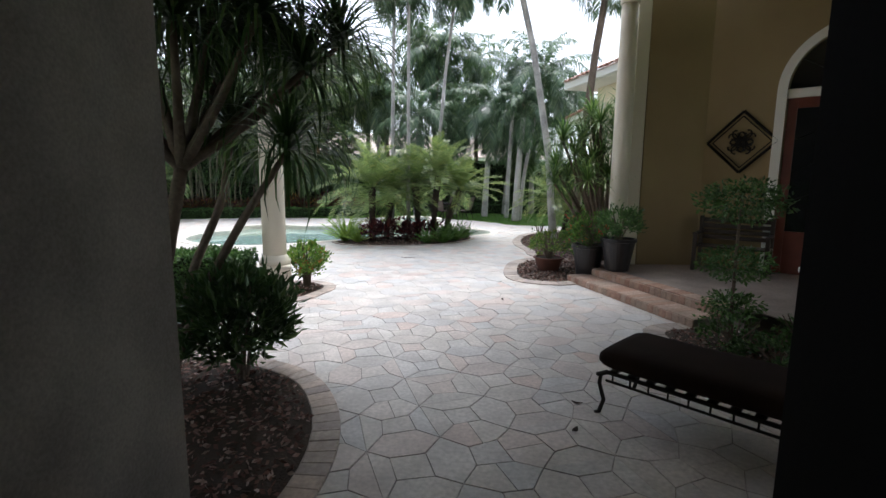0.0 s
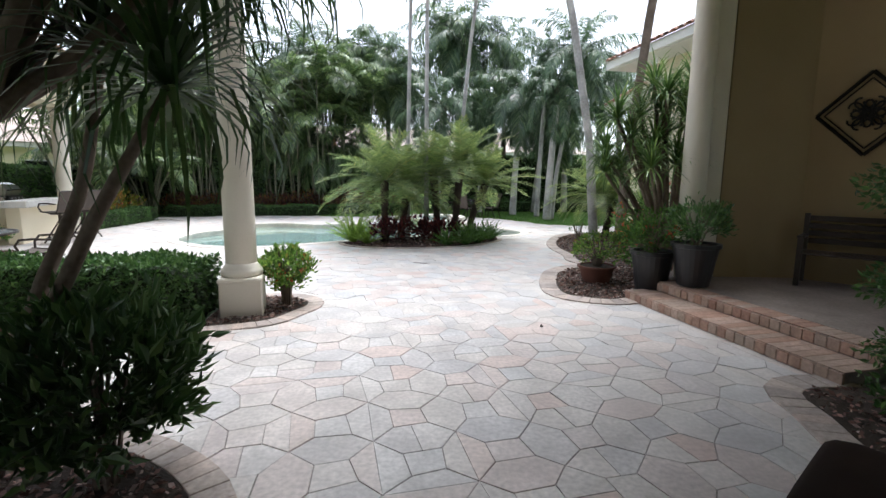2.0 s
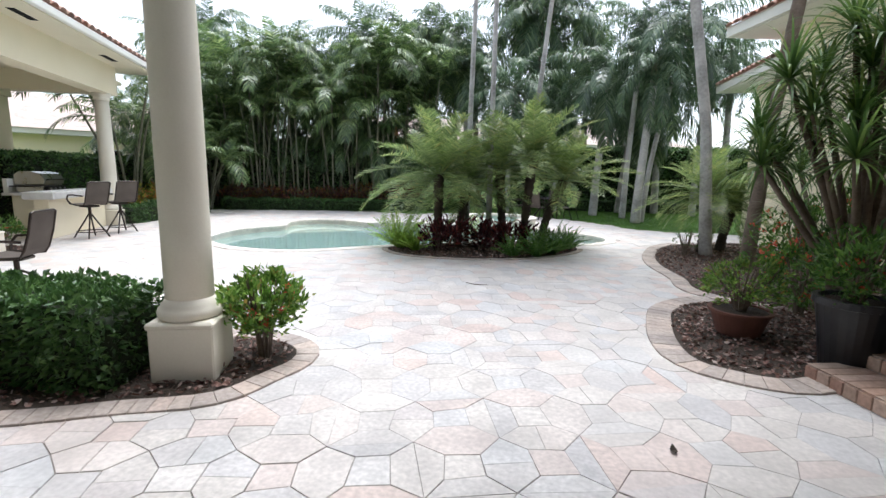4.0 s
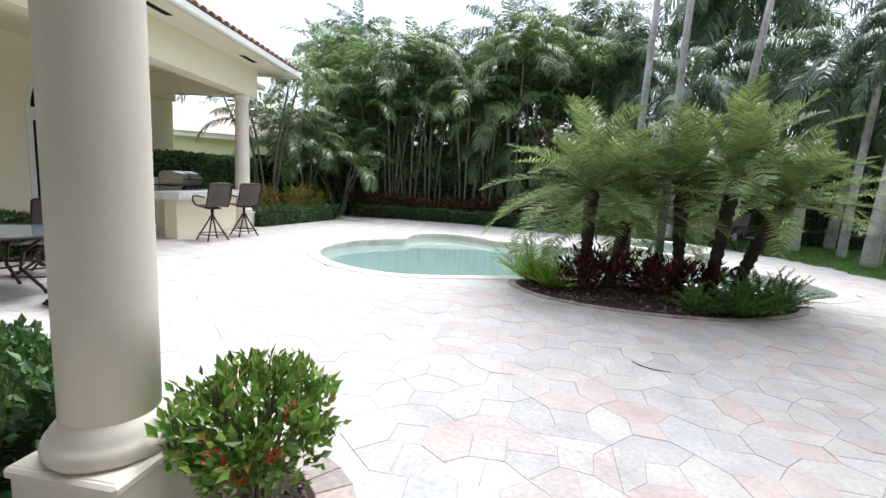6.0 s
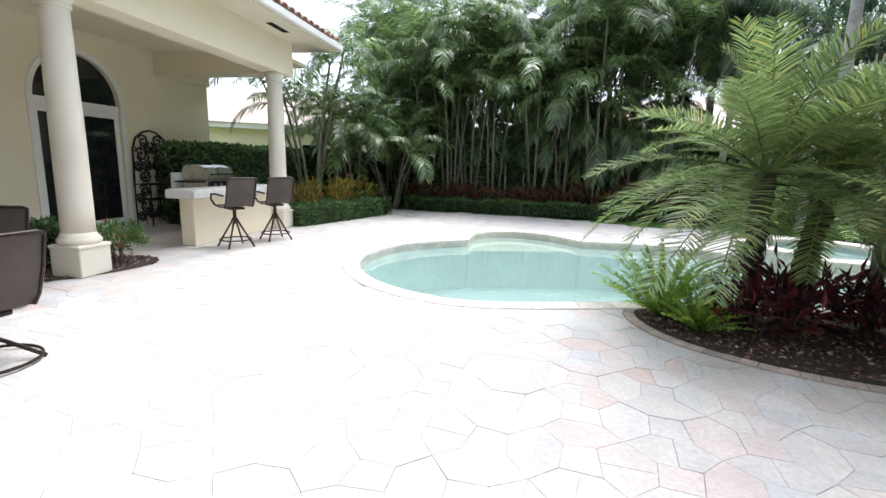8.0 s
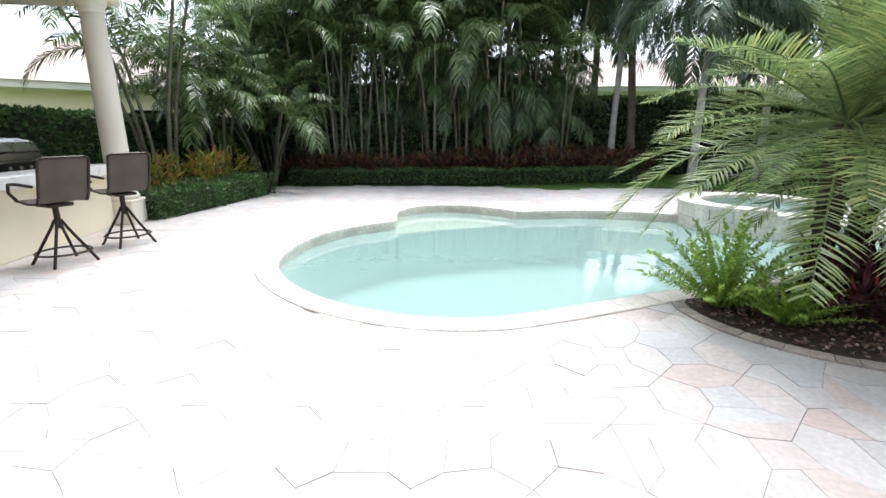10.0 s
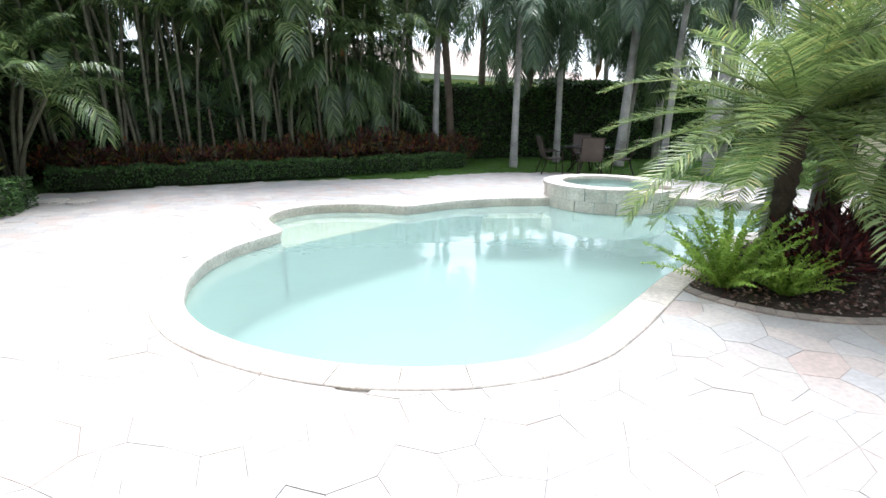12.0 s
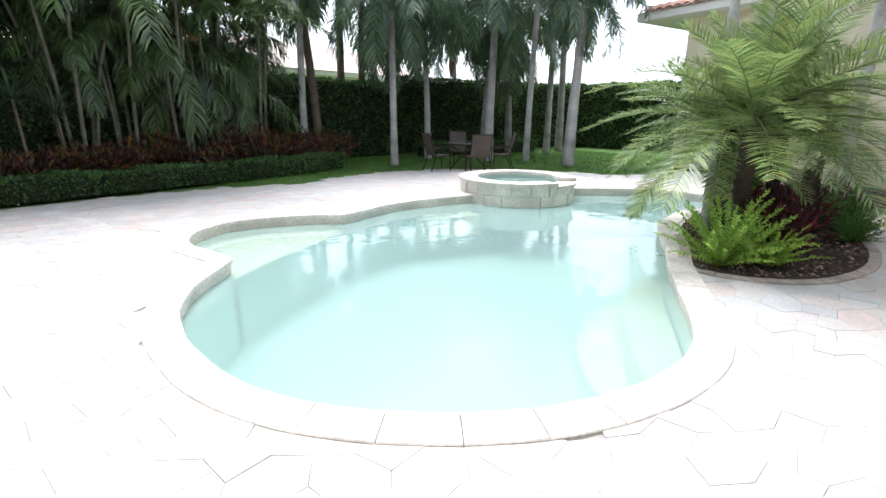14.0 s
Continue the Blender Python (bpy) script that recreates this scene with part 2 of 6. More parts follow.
M_TRUNK_DARK = surface("fibrous_dark_bark", (0.03, 0.022, 0.016), (0.08, 0.06, 0.045), 0.95, coarse=5, fine=45, bump=1.0, dist=0.02, speck=0.6)
M_TRUNK_BROWN = surface("brown_bark", (0.10, 0.075, 0.055), (0.20, 0.155, 0.12), 0.9, coarse=4, fine=35, bump=0.6, dist=0.01, speck=0.5)
M_CANE = surface("green_grey_cane", (0.08, 0.085, 0.05), (0.20, 0.19, 0.13), 0.7, coarse=3, fine=20, bump=0.3, speck=0.5)
M_DEAD = surface("dead_frond_fibre", (0.34, 0.18, 0.08), (0.50, 0.32, 0.16), 0.9, coarse=6, fine=40, bump=0.5)
M_GLASSDARK, _n, _l, _b = shader("dark_window_glass", 0.04, 0, 0.6)
_b.inputs["Base Color"].default_value = (0.012, 0.014, 0.016, 1)
M_CLOUDYGLASS, _n, _l, _b = shader("table_glass", 0.08, 0, 0.6)
_b.inputs["Base Color"].default_value = (0.12, 0.15, 0.17, 1)
M_CURTAIN = surface("grey_curtain", (0.10, 0.11, 0.12), (0.16, 0.17, 0.18), 0.9)
M_WATER = bpy.data.materials.new("pool_water")
M_WATER.use_nodes = True
_n, _l = M_WATER.node_tree.nodes, M_WATER.node_tree.links
_n.remove(_n["Principled BSDF"])
_t, _g, _m, _f = (_n.new("ShaderNode" + k) for k in ("BsdfTransparent", "BsdfGlossy", "MixShader", "Fresnel"))
_t.inputs["Color"].default_value = (0.88, 0.97, 0.96, 1)
_g.inputs["Roughness"].default_value, _g.inputs["Color"].default_value = 0.03, (1, 1, 1, 1)
_f.inputs["IOR"].default_value = 1.33
_w, _bp, _co = _n.new("ShaderNodeTexNoise"), _n.new("ShaderNodeBump"), _n.new("ShaderNodeTexCoord")
_w.inputs["Scale"].default_value, _w.inputs["Detail"].default_value = 2.2, 3
_bp.inputs["Strength"].default_value, _bp.inputs["Distance"].default_value = 0.25, 0.03
_l.new(_co.outputs["Object"], _w.inputs["Vector"])
_l.new(_w.outputs[0], _bp.inputs["Height"])
_l.new(_bp.outputs[0], _g.inputs["Normal"])
_l.new(_bp.outputs[0], _f.inputs["Normal"])
_d, _m2 = _n.new("ShaderNodeBsdfDiffuse"), _n.new("ShaderNodeMixShader")
_d.inputs["Color"].default_value = (0.34, 0.47, 0.435, 1)
_m2.inputs[0].default_value = 0.55
_l.new(_t.outputs[0], _m2.inputs[1])
_l.new(_d.outputs[0], _m2.inputs[2])
_l.new(_f.outputs[0], _m.inputs[0])
_l.new(_m2.outputs[0], _m.inputs[1])
_l.new(_g.outputs[0], _m.inputs[2])
_l.new(_m.outputs[0], _n["Material Output"].inputs["Surface"])

# ---- geometry helpers ----


class Geo:
    """Vertices and faces gathered into one mesh."""

    def __init__(self):
        self.v, self.f = [], []

    def add(self, verts, faces):
        o = len(self.v)
        self.v.extend([tuple(p) for p in verts])
        self.f.extend([tuple(i + o for i in f) for f in faces])
        return self

    def arrays(self, v, f):
        o = len(self.v)
        self.v.extend(v.tolist())
        self.f.extend((f + o).tolist())
        return self

    def box(self, x0, x1, y0, y1, z0, z1, bevel=0.0):
        if bevel:
            b = min(bevel, (x1 - x0) / 2.5, (y1 - y0) / 2.5, (z1 - z0) / 2.5)
            ring = lambda i, z: [(x0 + i, y0 + b, z), (x0 + b, y0 + i, z), (x1 - b, y0 + i, z), (x1 - i, y0 + b, z), (x1 - i, y1 - b, z), (x1 - b, y1 - i, z), (x0 + b, y1 - i, z), (x0 + i, y1 - b, z)]
            self.loft([ring(b, z0), ring(0, z0 + b), ring(0, z1 - b), ring(b, z1)])
            return self
        v = [(x, y, z) for z in (z0, z1) for x, y in ((x0, y0), (x1, y0), (x1, y1), (x0, y1))]
        return self.add(v, [(3, 2, 1, 0), (4, 5, 6, 7), (0, 1, 5, 4), (1, 2, 6, 5), (2, 3, 7, 6), (3, 0, 4, 7)])

    def loft(self, rings, caps=True, closed=True):
        n = len(rings[0])
        v = [p for r in rings for p in r]
        f = []
        for k in range(len(rings) - 1):
            for i in range(n if closed else n - 1):
                j = (i + 1) % n
                f.append((k * n + i, k * n + j, (k + 1) * n + j, (k + 1) * n + i))
        if caps:
            f.append(tuple(range(n - 1, -1, -1)))
            f.append(tuple((len(rings) - 1) * n + i for i in range(n)))
        return self.add(v, f)

    def lathe(self, profile, n=24, x=0.0, y=0.0, caps=True):
        return self.loft([[(x + r * math.cos(2 * math.pi * i / n), y + r * math.sin(2 * math.pi * i / n), z) for i in range(n)] for r, z in profile], caps)

    def tube(self, path, radius, n=8, caps=True):
        """A round bar along a path; radius is one number or one for each point."""
        pts = [Vector(p) for p in path]
        rad = radius if isinstance(radius, (list, tuple)) else [radius] * len(pts)
        side = None
        rings = []
        for i, p in enumerate(pts):
            t = (pts[min(i + 1, len(pts) - 1)] - pts[max(i - 1, 0)]).normalized()
            if side is None:
                side = t.cross(Vector((0, 0, 1)) if abs(t.z) < 0.9 else Vector((1, 0, 0))).normalized()
            side = (side - t * side.dot(t)).normalized()
            up = t.cross(side)
            rings.append([p + (side * math.cos(2 * math.pi * k / n) + up * math.sin(2 * math.pi * k / n)) * rad[i] for k in range(n)])
        return self.loft(rings, caps)

    def mesh(self, name, material, smooth=False):
        me = bpy.data.meshes.new(name)
        me.from_pydata(self.v, [], self.f)
        me.materials.append(material)
        if smooth:
            me.polygons.foreach_set("use_smooth", [True] * len(me.polygons))
        me.update()
        return me


def part(name, geo, material, parent=None, label="", smooth=False, m=None):
    """One mesh object of a thing or of a part."""
    me = geo if isinstance(geo, bpy.types.Mesh) else geo.mesh(name, material, smooth)
    ob = new(name, me)
    if parent is not None:
        ob.parent = parent
    if m is not None:
        ob.matrix_basis = m
    if label:
        ob["label"] = label
    return ob


def thing(name, label, category, m=None, group="", kind=""):
    ob = new(name)
    ob.empty_display_size = 0.1
    if m is not None:
        ob.matrix_basis = m
    return tagged(ob, label, category, group, kind)


def structure(name, geo, material, label="", category="", m=None, smooth=False):
    ob = part(name, geo, material, None, "", smooth, m)
    return tagged(ob, label, category, "", "structure")


def smooth_loop(pts, n=120):
    """A closed curve through pts, n points evenly by length."""
    p = np.array(pts, float)
    k = len(p)
    out = []
    for i in range(k):
        a, b, c, d = p[(i - 1) % k], p[i], p[(i + 1) % k], p[(i + 2) % k]
        for s in np.linspace(0, 1, 12, endpoint=False):
            out.append(0.5 * ((2 * b) + (c - a) * s + (2 * a - 5 * b + 4 * c - d) * s * s + (3 * b - a - 3 * c + d) * s ** 3))
    return resample(np.array(out), n)


def resample(p, n):
    q = np.vstack([p, p[:1]])
    d = np.r_[0, np.cumsum(np.linalg.norm(np.diff(q, axis=0), axis=1))]
    s = np.linspace(0, d[-1], n, endpoint=False)
    return np.stack([np.interp(s, d, q[:, 0]), np.interp(s, d, q[:, 1])], 1)


def area(p):
    x, y = p[:, 0], p[:, 1]
    return 0.5 * np.sum(x * np.roll(y, -1) - y * np.roll(x, -1))


def offset(p, d):
    """A closed curve moved outwards by d."""
    t = np.roll(p, -1, 0) - np.roll(p, 1, 0)
    t /= np.linalg.norm(t, axis=1)[:, None] + 1e-9
    nrm = np.stack([t[:, 1], -t[:, 0]], 1) * (1 if area(p) > 0 else -1)
    return p + nrm * d


def inside(pts, poly):
    """Which points lie in a closed curve."""
    x, y = pts[:, 0][:, None], pts[:, 1][:, None]
    a, b = poly, np.roll(poly, -1, 0)
    cross = (a[:, 1] > y) != (b[:, 1] > y)
    xs = a[:, 0] + (y - a[:, 1]) * (b[:, 0] - a[:, 0]) / (b[:, 1] - a[:, 1] + 1e-12)
    return (np.sum(cross & (x < xs), axis=1) % 2) == 1


def sheet(name, outer, holes, z, material, label="", category="", thick=0.0):
    """A flat sheet with holes through it."""
    bm = bmesh.new()
    edges = []
    for loop in [outer] + list(holes):
        vs = [bm.verts.new((x, y, z)) for x, y in loop]
        edges += [bm.edges.new((vs[i], vs[(i + 1) % len(vs)])) for i in range(len(vs))]
    bmesh.ops.triangle_fill(bm, use_beauty=True, use_dissolve=False, edges=edges, normal=(0, 0, 1))
    for f in bm.faces:
        if f.normal.z < 0:
            f.normal_flip()
    if thick:
        r = bmesh.ops.extrude_face_region(bm, geom=bm.faces[:])
        bmesh.ops.translate(bm, verts=[g for g in r["geom"] if isinstance(g, bmesh.types.BMVert)], vec=(0, 0, -thick))
        bmesh.ops.recalc_face_normals(bm, faces=bm.faces[:])
    me = bpy.data.meshes.new(name)
    bm.to_mesh(me)
    bm.free()
    me.materials.append(material)
    ob = new(name, me)
    return tagged(ob, label, category, "", "structure")


def leaves(points, normals, size, rng, spread=0.8, aspect=0.45, curl=0.25):
    """A leaf at each point, turned roughly along its normal: vertices and faces."""
    n = len(points)
    d = normals + rng.normal(0, spread, (n, 3))
    d /= np.linalg.norm(d, axis=1)[:, None] + 1e-9
    r = rng.normal(0, 1, (n, 3))
    s = np.cross(d, r)
    s /= np.linalg.norm(s, axis=1)[:, None] + 1e-9
    nn = np.cross(d, s)
    L = (size * rng.uniform(0.6, 1.3, n))[:, None]
    w = L * aspect * 0.5
    mid = points + d * L * 0.45
    v = np.stack([points, mid + s * w, points + d * L - nn * L * curl, mid - s * w], 1).reshape(-1, 3)
    b = np.arange(n)[:, None] * 4
    return v, b + np.array([[0, 1, 2, 3]])


def frond(rng, length, a0, droop, pairs, leaf, width, sweep=0.75, hang=0.35, vee=0.2, petiole=0.12, twist=0.0, plume=0.0):
    """A feather leaf along +x: a bowed midrib with leaflets on both sides."""
    s = np.linspace(0, 1, 40)
    ang = a0 - droop * s ** 1.4
    st = length / 39
    px = np.r_[0, np.cumsum(np.cos(ang[:-1]) * st)]
    pz = np.r_[0, np.cumsum(np.sin(ang[:-1]) * st)]
    u = np.linspace(petiole, 0.995, pairs)
    g = Geo()
    k = [0, 8, 16, 24, 32, 39]
    g.tube([(px[i], 0, pz[i]) for i in k], [0.013 * length * (1 - 0.8 * s[i]) * 0.6 for i in k], 4, False)
    V, Fc = [], []
    for side in (-1, 1):
        uu = np.clip(u + rng.normal(0, 0.4 / pairs, pairs), 0, 1)
        x, z, a = np.interp(uu, s, px), np.interp(uu, s, pz), np.interp(uu, s, ang)
        T = np.stack([np.cos(a), 0 * a, np.sin(a)], 1)
        U = np.stack([-np.sin(a), 0 * a, np.cos(a)], 1)
        Y = np.array([[0.0, 1.0, 0.0]]) * side
        sw = sweep * (0.55 + 0.9 * uu)[:, None] + rng.normal(0, 0.08, (pairs, 1))
        lift = vee + rng.normal(0, 0.1 + plume, (pairs, 1))
        d = Y + T * sw + U * lift
        d /= np.linalg.norm(d, axis=1)[:, None]
        L = (leaf * np.sin(np.pi * (0.14 + 0.8 * (uu - petiole) / (1 - petiole))) ** 0.6 * rng.uniform(0.85, 1.12, pairs))[:, None]
        base = np.stack([x, 0 * x, z], 1)
        w = np.cross(d, U)
        w /= np.linalg.norm(w, axis=1)[:, None]
        w = w * width * 0.5
        mid = base + d * L * 0.5 + np.array([[0, 0, -1.0]]) * L * hang * 0.22
        tip = base + d * L * 0.92 + np.array([[0, 0, -1.0]]) * L * hang
        v = np.stack([base - w * 0.6, base + w * 0.6, mid + w, mid - w, tip], 1).reshape(-1, 3)
        V.append(v)
    V = np.vstack(V)
    o = len(g.v)
    g.v.extend(V.tolist())
    for i in range(2 * pairs):
        b = o + i * 5
        g.f.append((b, b + 1, b + 2, b + 3))
        g.f.append((b + 3, b + 2, b + 4))
    return np.array(g.v), g.f


def crown(rng, fronds, length, top=80, low=-25, droop=(0.6, 1.3), pairs=34, leaf=0.3, width=0.03, kinds=5, **kw):
    """Many fronds round one point."""
    g = Geo()
    for i in range(fronds):
        q = (i + 0.5) / fronds
        el = radians(top + (low - top) * q ** 0.85) + rng.normal(0, 0.1)
        v, f = frond(rng, length * rng.uniform(0.8, 1.1) * (0.75 + 0.25 * min(1, 2 * q)), el, rng.uniform(*droop), pairs, leaf, width, **kw)
        az = i * 2.39996 + rng.normal(0, 0.15)
        c, sn = math.cos(az), math.sin(az)
        tw = rng.normal(0, 0.25)
        ct, s2 = math.cos(tw), math.sin(tw)
        y, z = v[:, 1] * ct - v[:, 2] * s2 * 0.2, v[:, 2] + v[:, 1] * s2 * 0.4
        x = v[:, 0] + 0.03
        g.add(np.stack([x * c - y * sn, x * sn + y * c, z], 1).tolist(), f)
    return g

# ---- plan ----
POOL = np.array([(-7.84, 14.85), (-7.83, 14.25), (-7.7, 13.7), (-7.55, 13.35), (-7.3, 13.0), (-6.97, 12.7), (-6.62, 12.47), (-6.25, 12.29), (-5.85, 12.18), (-5.45, 12.14), (-5.02, 12.18), (-4.6, 12.34), (-4.2, 12.64), (-3.75, 13.02), (-3.2, 13.48), (-2.5, 13.95), (-1.5, 14.75), (-0.4, 15.1), (0.5, 14.95), (1.2, 15.15), (1.6, 15.65), (1.66, 16.2), (1.35, 16.8), (0.75, 17.25), (0.1, 17.7), (-0.7, 18.0), (-1.6, 18.15), (-2.4, 18.15), (-3.5, 18.24), (-4.4, 18.1), (-5.36, 17.65)])
LEDGE = np.array([(-5.36, 17.65), (-5.62, 17.88), (-6.1, 18.02), (-6.55, 18.1), (-7.0, 18.06), (-7.42, 17.72), (-7.58, 17.3), (-7.56, 16.92), (-7.36, 16.45), (-7.19, 16.13), (-7.42, 15.8), (-7.68, 15.4)])
POOL_EDGE = resample(np.vstack([POOL, LEDGE]), 260)
for _ in range(2):
    POOL_EDGE = 0.25 * np.roll(POOL_EDGE, 1, 0) + 0.5 * POOL_EDGE + 0.25 * np.roll(POOL_EDGE, -1, 0)
COPING = 0.24
SPA = Vector((-1.3, 18.2, 0))
ISLAND = smooth_loop([(-3.08, 13.28), (-2.95, 12.78), (-2.4, 12.4), (-1.5, 12.32), (-0.5, 12.6), (0.2, 13.1), (0.75, 13.9), (0.75, 14.5), (0.3, 14.68), (-0.5, 14.75), (-1.5, 14.38), (-2.4, 13.72)], 90)
BED_NEAR = smooth_loop([(-1.0, 2.2), (-0.98, 2.8), (-1.12, 3.3), (-1.4, 3.75), (-1.9, 4.05), (-2.6, 4.2), (-3.4, 4.1), (-4.2, 3.5), (-4.2, 1.0), (-1.3, 0.9)], 80)
BED_COLUMN = smooth_loop([(-2.23, 6.58), (-2.08, 6.95), (-2.0, 7.25), (-2.12, 7.5), (-2.5, 7.62), (-3.1, 7.55), (-3.8, 7.5), (-5.0, 7.5), (-6.2, 7.3), (-6.2, 6.1), (-5.0, 5.75), (-3.6, 5.95), (-2.7, 6.35)], 90)
BED_PALM = smooth_loop([(2.38, 14.1), (2.2, 13.3), (2.16, 12.5), (2.25, 11.6), (2.2, 10.95), (2.5, 10.5), (3.6, 10.0), (5.2, 10.0), (5.2, 15.9), (3.6, 15.9), (2.8, 15.2)], 80)
BED_POT = smooth_loop([(1.42, 9.1), (1.33, 8.55), (1.36, 8.1), (1.6, 7.9), (2.0, 7.85), (2.6, 8.3), (3.4, 8.7), (4.4, 9.2), (4.4, 10.2), (2.9, 10.3), (2.1, 10.2), (1.6, 9.7)], 70)
BED_STEP = smooth_loop([(2.42, 4.75), (2.46, 5.1), (2.75, 5.22), (3.6, 5.2), (4.6, 5.0), (4.6, 3.2), (3.4, 3.1), (2.6, 3.5), (2.35, 4.2)], 60)
BED_LANAI = smooth_loop([(-9.2, 9.75), (-9.2, 10.35), (-9.45, 10.95), (-9.9, 11.1), (-10.3, 10.85), (-10.7, 10.0), (-10.6, 9.1), (-9.9, 8.8), (-9.4, 9.2)], 40)
DECK = np.array([(-16.5, 5.2), (-16.5, 19.5), (-13.6, 19.9), (-12.3, 20.2), (-10.7, 20.75), (-8.6, 21.4), (-6.8, 21.6), (-4.9, 21.4), (-3.4, 22.2), (-2.0, 22.5), (-0.4, 22.1), (1.0, 21.2), (1.96, 20.2), (2.6, 18.9), (3.6, 18.4), (5.4, 18.4), (5.4, 15.9), (4.9, 8.6), (8.6, 5.0), (8.6, -4.0), (-6.0, -4.0), (-6.0, 5.2)])

# ---- ground ----
far = [(400 * math.cos(a), 400 * math.sin(a)) for a in np.linspace(0, 2 * math.pi, 48, endpoint=False)]
sheet("ground", far, [POOL_EDGE], -0.05, M_LAWN, "green lawn reaching out from the paved terrace", "lawn")
pavement = sheet("pavement", DECK, [offset(POOL_EDGE, 0.05)], -0.012, M_JOINT, "terrace of irregular pink, grey and cream concrete pavers", "paving")

# ---- pool ----
pool = thing("swimming_pool", "freeform swimming pool with aqua plaster and pale stone coping", "pool", None, "", "structure")
g = Geo()
low = offset(POOL_EDGE, -0.05)
g.loft([[(x, y, 0.0) for x, y in POOL_EDGE], [(x, y, -0.30) for x, y in POOL_EDGE]], caps=False)
part("waterline_wall", g, M_POOLTILE, pool)
g = Geo()
g.loft([[(x, y, -0.30) for x, y in POOL_EDGE], [(x, y, -1.0) for x, y in offset(POOL_EDGE, -0.01)], [(x, y, -1.25) for x, y in low]], caps=False)
part("basin_wall", g, M_PLASTER, pool, smooth=True)
basin = sheet("basin_floor", low, [], -1.05, M_PLASTER)
basin.parent = pool
del basin["kind"]
ledge_in = [(-5.95, 17.12), (-6.45, 16.78), (-6.85, 16.45)]
ledge_loop = [tuple(p) for p in LEDGE[:10]] + ledge_in[::-1]
riser_line = [tuple(LEDGE[9])] + ledge_in[::-1] + [tuple(LEDGE[0])]
part("ledge_riser", Geo().loft([[(x, y, -0.26) for x, y in riser_line], [(x, y, -1.25) for x, y in riser_line]], caps=False, closed=False), M_PLASTER, pool)
ledge = sheet("sun_ledge", ledge_loop, [], -0.24, M_LEDGE, thick=0.02)
ledge.parent = pool
ledge["label"] = "shallow cream plaster sun ledge"
del ledge["kind"]
near_edge = [p for p in POOL_EDGE if p[1] < 13.9 and p[0] > -5.0 and p[0] < -2.6]
for k, zz in ((0, -0.40), (1, -0.72)):
    w0, w1 = 0.02 + 0.42 * k, 0.44 + 0.42 * k
    ne = np.array(near_edge)
    tn = np.gradient(ne, axis=0)
    tn /= np.linalg.norm(tn, axis=1)[:, None]
    nn = np.stack([-tn[:, 1], tn[:, 0]], 1)
    taper = np.sin(np.linspace(0.08, math.pi - 0.08, len(ne)))[:, None] ** 0.5
    a_, b_ = ne + nn * (w0 * taper), ne + nn * (w1 * taper + 0.02)
    st_g = Geo().loft([[(p[0], p[1], zz), (q[0], q[1], zz), (q[0], q[1], zz - 0.3)] for p, q in zip(a_, b_)], caps=False, closed=False)
    part("pool_step", st_g, M_STEP, pool, "curved cream plaster step under water")
bench_in = sheet("pool_bench", [(-3.4, 18.35), (-2.6, 18.2), (-2.6, 17.7), (-3.3, 17.75), (-3.9, 17.9)], [], -0.3, M_STEP, thick=0.4)
bench_in.parent = pool
del bench_in["kind"]
water = sheet("water", POOL_EDGE, [], -0.15, M_WATER, "still clear aqua pool water", "water")
water.visible_shadow = False

# ---- raised spa ----
spa = thing("spa", "round raised spa of pale travertine blocks beside the pool", "spa", Matrix.Translation(SPA))
R = 1.17


def ring_sector(r0, r1, z0, z1, a0, a1, n=4):
    prof = [(r0, z0), (r1, z0), (r1, z1), (r0, z1)]
    return Geo().loft([[(r * math.cos(a), r * math.sin(a), z) for r, z in prof] for a in np.linspace(a0, a1, n)])


g = Geo().lathe([(R - 0.02, -0.6), (R - 0.02, 0.23)], 48, caps=False)
g.lathe([(R - 0.3, 0.23), (R - 0.3, -0.2)], 48, caps=False)
part("core_wall", g, M_PLASTER, spa)
for row, (z0, z1) in enumerate(((-0.152, 0.045), (0.05, 0.235))):
    for i in range(20):
        a = 2 * math.pi * (i + 0.5 * row) / 20
        part("block", ring_sector(R - 0.03, R + 0.006 * (i % 3), z0, z1, a + 0.006, a + 2 * math.pi / 20 - 0.006), M_POOLTILE, spa)
for i in range(16):
    a = 2 * math.pi * i / 16
    drop = -0.07 if i in (12, 13) else 0.0
    part("cap_stone", ring_sector(R - 0.34, R + 0.04, 0.24 + drop, 0.30 + drop, a + 0.004, a + 2 * math.pi / 16 - 0.004, 5), M_COPING, spa)
g = Geo().lathe([(R - 0.3, 0.0), (0.01, 0.0)], 40, caps=False)
part("spa_floor", g, M_LEDGE, spa)
g = Geo().lathe([(R - 0.3, 0.15), (0.01, 0.15)], 40, caps=False)
w = part("spa_water", g, M_WATER, spa)
w.visible_shadow = False

# ---- planting beds ----


def bed(name, loop, label, border=True, z=0.012):
    ob = sheet(name, [tuple(p) for p in loop], [], z, M_SOIL, label, "planting bed")
    return ob


BEDS = []
for nm, loop, lab in (("bed", ISLAND, "mulched island bed beside the pool"), ("bed", BED_NEAR, "mulched bed under a dracaena with a brick edge"), ("bed", BED_COLUMN, "mulched bed round a column with a brick edge"), ("bed", BED_PALM, "mulched palm bed along the house"), ("bed", BED_POT, "mulched bed with a potted shrub"), ("bed", BED_STEP, "gravelly mulch bed beside the steps"), ("bed", BED_LANAI, "small mulched bed round a column")):
    BEDS.append((bed(nm, loop, lab), loop))

